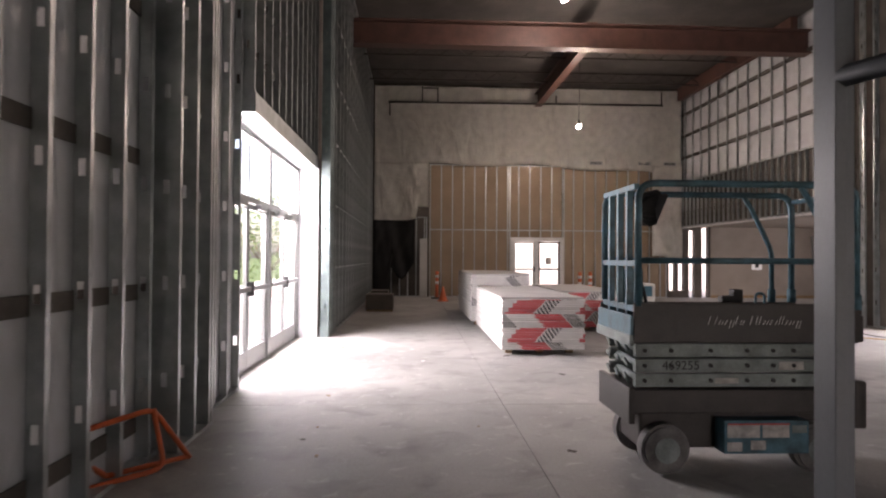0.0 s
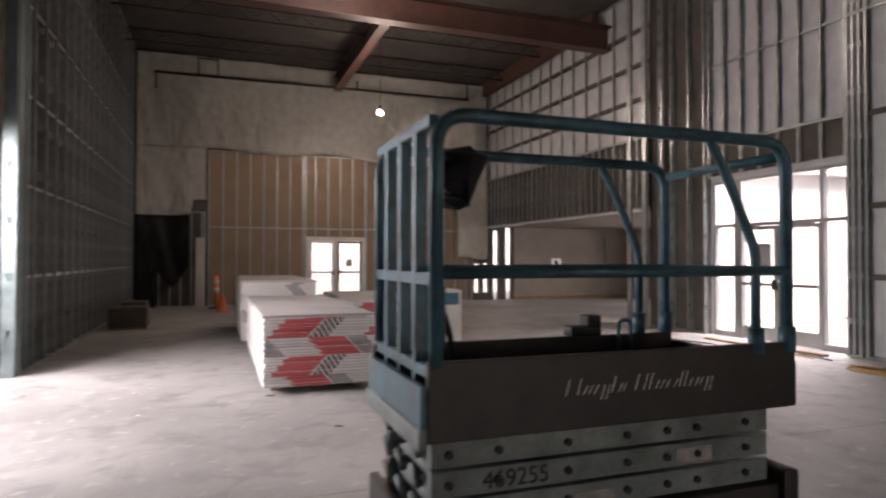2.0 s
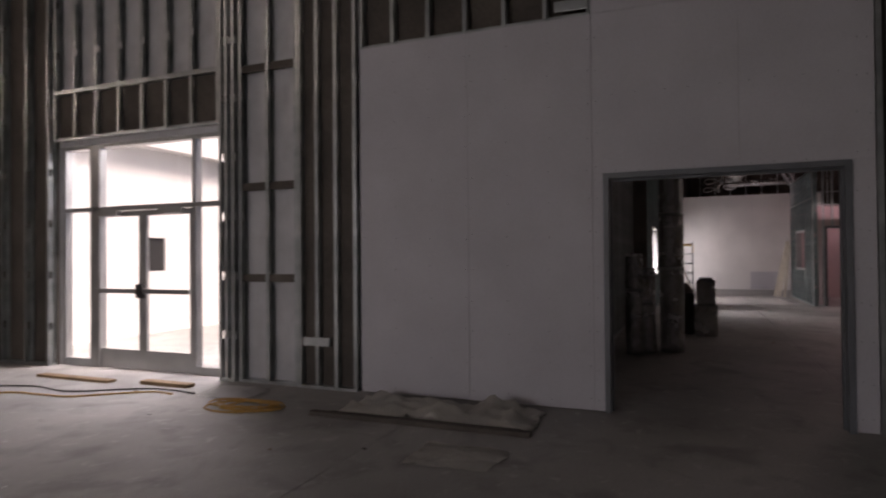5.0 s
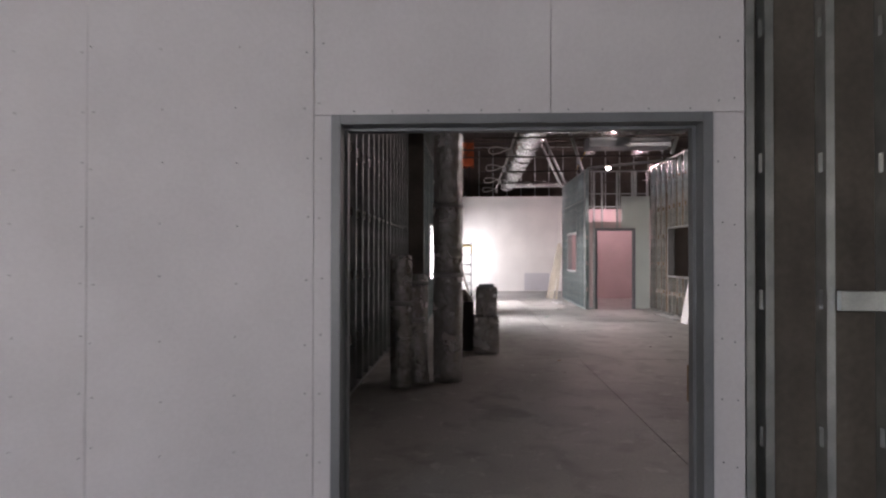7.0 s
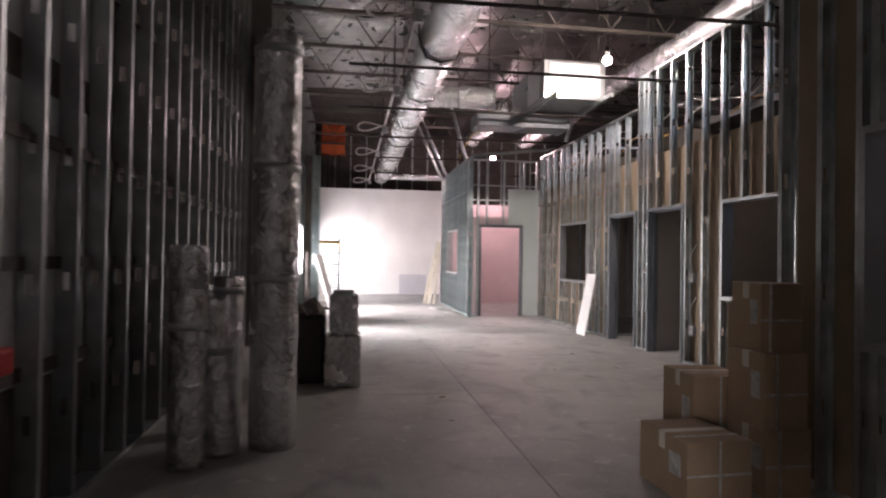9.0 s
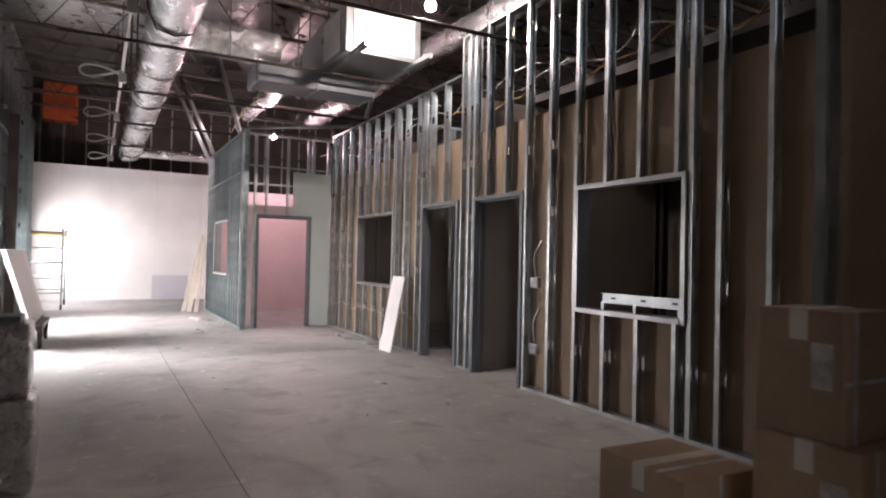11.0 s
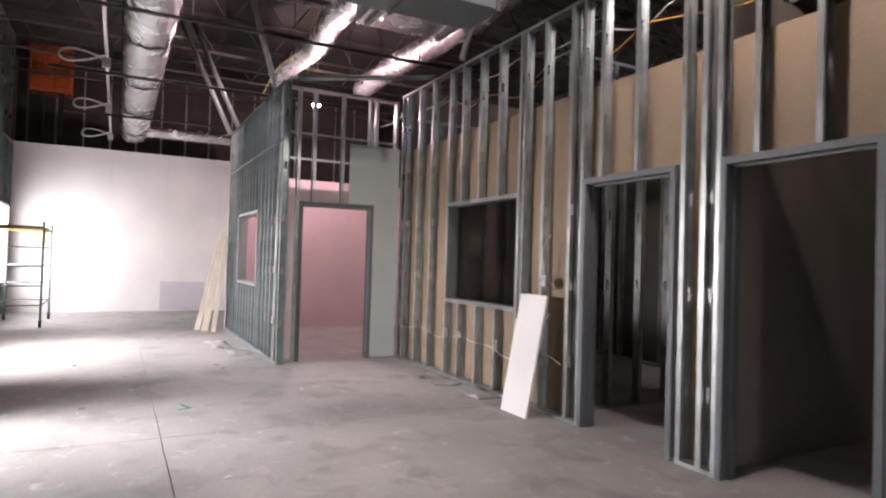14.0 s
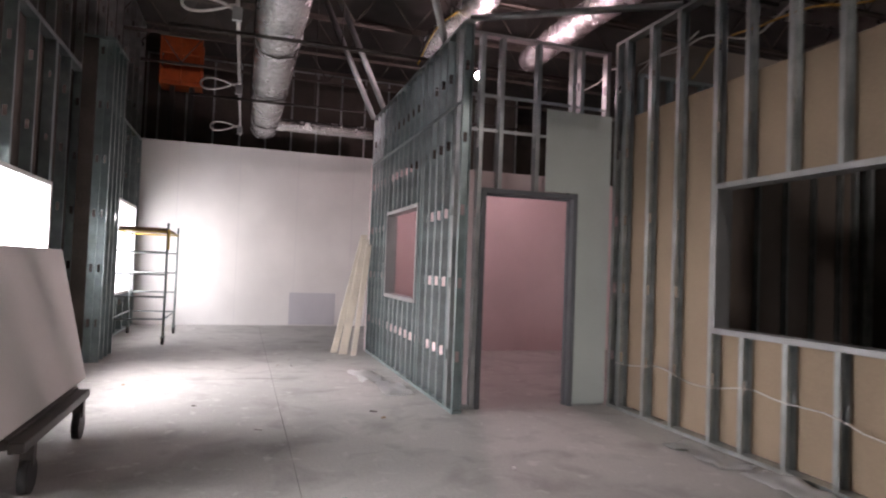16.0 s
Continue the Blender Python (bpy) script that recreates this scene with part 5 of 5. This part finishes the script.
def air_unit():
    t = thing("air_handler", "pale sheet-metal air handler hung in the roof space", "air handler", (19.4, 0.55, 4.12))
    part("cabinet", box(0, 2.0, 0.0, 1.1, 0, 0.65, bevel=0.015), "alu", t)
    part("access_panel", box(-0.02, 0.0, 0.1, 1.0, 0.05, 0.6, bevel=0.006), "whiteframe", t, "bright white access panel")
    part("access_panel", box(0.2, 0.9, 1.1, 1.115, 0.05, 0.6, bevel=0.006), "whiteframe", t)
    part("badge", tube(((0.95, 1.1, 0.4), (0.95, 1.118, 0.4)), 0.05, 16), "liftblue", t)
    for x in (0.2, 1.8):
        for y in (0.05, 1.05):
            part("rod", tube(((x, y, 0.7), (x, y, 2.2)), 0.01, 6), "pipe", t)
    for y in (0.1, 1.0):
        part("rail", box(-0.5, 2.6, y - 0.03, y + 0.03, -0.06, 0.0), "steel", t)
    part("supply_box", box(2.0, 3.0, 0.1, 1.0, 0.1, 0.65, bevel=0.01), "foil", t)


air_unit()


def ceiling_clutter():
    p = thing("sprinkler_main", "pale pipe with flexible hose loops beside the duct", "pipe")
    part("main_pipe", tube(((12, 4.18, 4.05), (31.8, 4.18, 4.05)), 0.022), "wire", p)
    for i in range(6):
        x = 15.8 + i * 3.0
        # teardrop: narrow at the pipe, round at its far end
        pts = [(x, 4.18, 4.03)]
        for j in range(21):
            a = -math.pi + 2 * math.pi * j / 20
            u = 0.5 + 0.5 * math.cos(a)
            pts.append((x + 0.05 * math.sin(a) * u, 4.28 + 0.44 * u, 4.0 - 0.03 * u + 0.13 * math.sin(a) * (0.25 + 0.75 * u)))
        pts.append((x, 4.2, 3.97))
        part("flexible_hose", tube(pts, 0.016, 8), "wire", p)
        part("drop_clamp", box(x - 0.03, x + 0.03, 4.13, 4.23, 3.86, 4.0, bevel=0.006), "alu", p)
        part("hanger", tube(((x + 0.6, 4.18, 4.05), (x + 0.6, 4.18, 6.2)), 0.008, 6), "pipe", p)
    for i, x in enumerate((11.9, 13.4, 15.4, 17.6, 20.0, 22.6, 25.4, 28.4)):
        b = thing("black_pipe", "thin black pipe crossing under the roof", "pipe", group="black cross pipes")
        part("pipe", tube(((x, -0.5 - 0.2 * (i % 2), 3.98), (x, 4.9, 3.94)), 0.022), "pipe", b)
        for y in (0.6, 3.0):
            part("hanger", tube(((x, y, 3.96), (x, y, 6.2)), 0.007, 6), "pipe", b)
    for i in range(4):
        b = thing("red_pipe", "dark red sprinkler pipe crossing the corridor", "pipe", group="red cross pipes")
        x = 12.3 + 0.35 * i
        part("pipe", tube(((x, 0.4, 4.35 + 0.06 * (i % 2)), (x, 6.3, 4.4)), 0.025), "beam", b)
        part("hanger", tube(((x, 3.0, 4.37), (x, 3.0, 6.2)), 0.007, 6), "pipe", b)
    for i, x in enumerate([12.5 + 1.75 * k for k in range(12)]):
        j = thing("roof_joist", "steel bar joist under the corridor roof", "joist", kind="structure", group="corridor roof joists")
        for z in (5.35, 6.1):
            part("chord", box(x - 0.035, x + 0.035, -6.8, 6.4, z, z + 0.05), "darkwall", j)
        bm = bmesh.new()
        for k in range(13):
            y = -6.6 + k
            tube(((x, y, 5.4), (x, y + 0.5, 6.1), (x, y + 1, 5.4)), 0.015, 6, bm)
        part("web_bar", bm, "darkwall", j)
    for k, (a, b) in enumerate((((27.85, 3.05, 5.75), (27.85, 2.1, 3.74)), ((27.4, 2.9, 5.65), (27.4, 2.02, 3.76)), ((24.4, 2.5, 5.4), (24.4, 2.0, 3.76)), ((22.4, -0.3, 5.5), (22.0, 0.3, 3.9)))):
        s = thing("kicker_strut", "slanting stud brace from partition to roof", "brace", group="slanting braces")
        part("strut", tube((a, b), 0.045, 4), "steel", s)
        part("hanger", tube((a, (a[0], a[1], 6.2)), 0.012, 6), "steel", s)
    tie = thing("tie_stud", "loose stud laid between the tops of two partitions", "brace")
    part("stud", tube(((23.62, 2.02, 3.79), (22.7, 0.3, 3.85)), 0.035, 4), "steel", tie)
    pl = thing("sheet_metal_duct", "flat dark grey metal duct hung under the air handler", "duct", (20.3, 0.85, 3.8))
    part("duct_body", box(0, 0.6, 0, 1.75, 0, 0.24, bevel=0.008), "frame", pl)
    for y in (0.02, 0.86, 1.7):
        part("flange", box(-0.02, 0.62, y, y + 0.03, -0.02, 0.26), "frame", pl)
    for y in (0.3, 1.4):
        part("hanger", tube(((0.65, y, 0.1), (0.65, y, 2.3)), 0.01, 6), "pipe", pl)
    for k in range(9):
        w = thing("cable", "loose cable looped along the partition top", "cable", group="loose cables")
        x0, z = 14.3 + k * 1.05, 3.35 + 0.14 * (k % 3)
        pts = [(x0 + 0.15 * i, 0.12 + 0.1 * noise.noise((i * 0.3, k, 0)), z + 0.18 * noise.noise((i * 0.22, k, 4)) - 0.05 * math.sin(i * 0.5)) for i in range(16)]
        part("wire", tube(pts, 0.009, 6), "wire" if k % 3 else "cord", w)
    y = thing("yellow_cable", "thin yellow cable hanging from the roof", "cable")
    part("wire", tube([(25.6 + 0.05 * i, 2.0 - 0.08 * i, 3.95 + 0.13 * i + 0.12 * math.sin(i * 0.5)) for i in range(18)], 0.01, 6), "yellow", y)
    # foil-faced insulation slung between the joists, creased and sagging
    for k in range(9):
        x0 = 10.75 + 1.75 * k
        bm = bmesh.new()
        g = []
        for j in range(53):
            g.append([bm.verts.new((x0 + 1.75 * i / 14, -6.8 + 13.2 * j / 52, 5.98 - 0.14 * math.sin(math.pi * i / 14) + 0.07 * noise.noise((i * 0.45, j * 0.5, k * 3)) + 0.03 * noise.noise((i * 1.1, j * 1.3, k)))) for i in range(15)])
        for a, b in zip(g, g[1:]):
            for i in range(14):
                bm.faces.new((a[i], a[i + 1], b[i + 1], b[i])).smooth = True
        bmesh.ops.solidify(bm, geom=bm.faces[:], thickness=0.01)
        single("ceiling_insulation", bm, "rooffoil", "sagging foil-faced insulation batt between joists", "insulation", "structure")


ceiling_clutter()


def orange_lift():
    t = thing("orange_lift", "orange scissor lift platform raised behind the end wall", "scissor lift", (32.5, 5.05, 0.25))
    part("basket_back", box(0.5, 0.56, 0, 0.85, 4.95, 5.98, bevel=0.01), "orange", t)
    part("basket_floor", box(0, 0.6, 0, 0.85, 4.88, 4.95, bevel=0.01), "orange", t)
    part("basket_panel", box(-0.02, 0.02, 0, 0.85, 5.55, 5.95, bevel=0.01), "orange", t)
    part("basket_panel", box(-0.02, 0.02, 0, 0.85, 4.95, 5.2, bevel=0.01), "orange", t)
    for y in (0.02, 0.42, 0.83):
        part("upright", tube(((0, y, 4.9), (0, y, 5.95)), 0.025), "orange", t)
    for y in (0.2, 0.6):
        part("mast", box(0.1, 0.25, y - 0.05, y + 0.05, 0.1, 4.9), "liftdark", t)
    part("base", box(0, 0.6, 0, 0.85, -0.25, 0.15, bevel=0.03), "liftdark", t)


orange_lift()


def scaffold():
    t = thing("scaffold", "yellow rolling scaffold frame with dark rungs", "scaffold", (28.7, 5.15, 0))
    for x in (0, 1.6):
        for y in (0, 0.75):
            part("leg", tube(((x, y, 0.12), (x, y, 1.92)), 0.019), "liftgrey", t)
            part("caster", tube(((x, y - 0.02, 0.06), (x, y + 0.02, 0.06)), 0.06, 14), "black", t)
            part("caster_fork", box(x - 0.02, x + 0.02, y - 0.03, y + 0.03, 0.08, 0.14), "liftgrey", t)
    for x in (0, 1.6):
        for z in (0.4, 0.75, 1.1, 1.45, 1.78):
            part("rung", tube(((x, 0, z), (x, 0.75, z)), 0.014), "liftgrey" if z < 1.7 else "yellow", t)
    for y in (0, 0.75):
        for z in (0.4, 1.78):
            part("rail", tube(((0, y, z), (1.6, y, z)), 0.014), "liftgrey" if z < 1.7 else "yellow", t)
    part("deck", box(0.02, 1.58, 0.04, 0.71, 1.8, 1.84, bevel=0.006), "wood", t)
    part("strap", box(-0.03, 0.03, -0.03, 0.0, 1.5, 1.82), "yellow", t)


scaffold()


def dolly():
    t = thing("board_dolly", "drywall dolly loaded with leaning white boards", "dolly", (21.9, 5.05, 0))
    part("deck", box(0, 1.5, 0.1, 0.55, 0.3, 0.36, bevel=0.01), "pipe", t)
    part("edge_rail", box(0.0, 1.5, 0.02, 0.1, 0.28, 0.34, bevel=0.01), "pipe", t)
    for x in (0.22, 1.36):
        for y in (0.06, 0.6):
            wh = part("wheel", tube(((x, y - 0.025, 0.1), (x, y + 0.025, 0.1)), 0.1, 20), "black", t)
            part("fork", box(x - 0.03, x + 0.03, y - 0.035, y + 0.035, 0.16, 0.3, bevel=0.004), "pipe", t)
    bm = box(-0.3, 1.95, 0.12, 0.18, 0.365, 1.4, bevel=0.004)
    for v in bm.verts:
        v.co.y += (v.co.z - 0.36) * 0.3
        v.co.x += (0.35 * (v.co.z - 1.4)) * (v.co.x > 1) + 0.25 * (v.co.x > 1)
    part("upright_frame", box(0.1, 0.14, 0.62, 0.66, 0.34, 1.45), "pipe", t)
    part("upright_frame", box(1.2, 1.24, 0.62, 0.66, 0.34, 1.45), "pipe", t)
    b = tagged(new("gypsum_board", mesh("gypsum_board", bm, "white_gyp")), "white gypsum board leaning on the dolly", "gypsum board")
    b.matrix_world = pose(21.9, 5.05, 0)


dolly()
for k, (x, w) in enumerate(((27.75, 0.1), (27.55, 0.12), (27.4, 0.08))):
    b = thing("leaning_timber", "pale board leaning against the end of the partition", "board", group="leaning boards")
    bm = box(x - 0.02, x + 0.02, 2.55 - 0.12 * k, 2.55 + w - 0.12 * k, 0, 1.85 - 0.08 * k, bevel=0.004)
    for v in bm.verts:
        v.co.y -= v.co.z * (0.22 - 0.06 * k)
    part("board", bm, "palewood", b)
lean = thing("leaning_board", "white gypsum board offcut leaning on the stud wall", "gypsum board")
bm = box(20.04, 20.46, 0.60, 0.62, 0.0, 1.12, bevel=0.003)
for v in bm.verts:
    v.co.y -= v.co.z * 0.2
    v.co.x += 0.02 * v.co.z
part("board", bm, "white_gyp", lean)
for x, z in ((16.87, 1.12), (16.87, 0.42), (20.1, 1.2), (20.1, 0.45)):
    o = thing("junction_box", "galvanised electrical box with a cable whip", "junction box", (x, 0.335, z), group="electrical boxes")
    part("box_body", box(0, 0.11, 0, 0.05, 0, 0.11, bevel=0.005), "steel", o)
    part("cover", box(0.015, 0.095, 0.05, 0.055, 0.015, 0.095), "label", o)
    part("conduit", tube(bend(((0.06, 0.02, 0.1), (0.07, 0.06, 0.35), (0.0, 0.0, 0.5)), 0.1), 0.009, 6), "wire", o)
ch = thing("steel_channel", "loose punched steel channel resting on the window sill", "steel channel", (15.1, 0.24, 1.03))
part("web", box(0, 0.95, 0, 0.005, 0, 0.09), "steel", ch)
part("flange", box(0, 0.95, 0.005, 0.05, 0, 0.005), "steel", ch)
part("flange", box(0, 0.95, 0.005, 0.05, 0.085, 0.09), "steel", ch)
for x in (0.02, 0.5, 0.9):
    part("leg", box(x, x + 0.03, 0.01, 0.045, -0.064, 0), "steel", ch)
for x in (0.08, 0.42, 0.78):
    part("slot", box(x, x + 0.06, 0.0055, 0.0075, 0.035, 0.055), "black", ch)
w = thing("wall_cable", "pale cable threaded low through the studs", "cable")
part("wire", tube([(19.9 + 0.14 * i, 0.345, 0.5 + 0.1 * noise.noise((i * 0.25, 0, 0)) + 0.02 * math.sin(i * 0.7)) for i in range(27)], 0.005, 6), "wire", w)
for k, (x, y) in enumerate(((24.8, 2.35), (25.6, 2.5), (22.0, 0.55), (21.2, 0.5))):
    single("paper_scrap", wrinkled(x - 0.35, x + 0.35, y - 0.15, y + 0.15, 0.03, 16, k + 11.0, 0.05), "whiteframe", "crumpled paper and dust scraps along the wall", "debris")

mark = thing("floor_mark", "green tape mark stuck on the slab", "tape mark", (21.5, 3.3, 0), 20)
part("strip", box(0, 0.2, 0, 0.03, 0.0005, 0.002), "greentape", mark)
part("strip", box(0, 0.03, 0.03, 0.13, 0.0005, 0.002), "greentape", mark)

# ---- outside ----
fac = panel("facade_court", "y", 14.82, 14.9, 10.35, 30, -0.1, 4.6, [(13.1, 13.53, 1.2, 1.85)], "facade", "pale stucco wall across the entry court")
part("eave", box(10.35, 30, 14.5, 14.82, 3.55, 3.75), "facade", fac)
part("window_dark", box(13.1, 13.53, 14.86, 14.88, 1.2, 1.85), "black", fac)


# made-up pale backdrop so the far door's glass looks bright
panel("facade_north", "y", 29.5, 29.7, -4, 20, -0.1, 5, [], "facade", "pale backdrop wall added behind the far doors")
single("backdrop_north_paving", B(bmesh.new(), -4, 20, 24.25, 29.4, -0.12, -0.02), "pave", "pale backdrop paving added behind the far doors", "pavement", "structure")


def shrub(x, y, h, seed):
    rnd = random.Random(seed)
    t = thing("tree", "green leafy tree outside the glass doors", "tree", (x, y, -0.13), group="trees outside")
    part("trunk", tube([(0.05 * math.sin(i), 0.04 * i, h * 0.6 * i / 6) for i in range(7)], 0.07, 8), "bark", t)
    bm = bmesh.new()
    for i in range(1100):
        c = Vector((rnd.gauss(0, h * 0.2), rnd.gauss(0, h * 0.24), h * (0.25 + 0.75 * rnd.random() ** 0.8)))
        s = rnd.uniform(0.04, 0.1)
        u = Vector((rnd.uniform(-1, 1), rnd.uniform(-1, 1), rnd.uniform(-0.6, 0.6))).normalized()
        q = u.orthogonal().normalized()
        bm.faces.new([bm.verts.new(c + p) for p in (u * s, q * s * 0.5, -u * s, -q * s * 0.5)])
    part("crown", bm, "leaf", t)
    for k in range(5):
        a = k * 1.25
        part("limb", tube(((0, 0.1, h * 0.3), (0.25 * h * math.cos(a), 0.25 * h * math.sin(a), h * 0.65)), 0.025, 6), "bark", t)


for k, (x, y, h) in enumerate(((-5.2, 17, 3.0), (-4.3, 20.5, 3.4), (-6.6, 15.2, 3.0), (-6.6, 19, 3.6), (-7, 23, 4.2))):
    shrub(x, y, h, k)
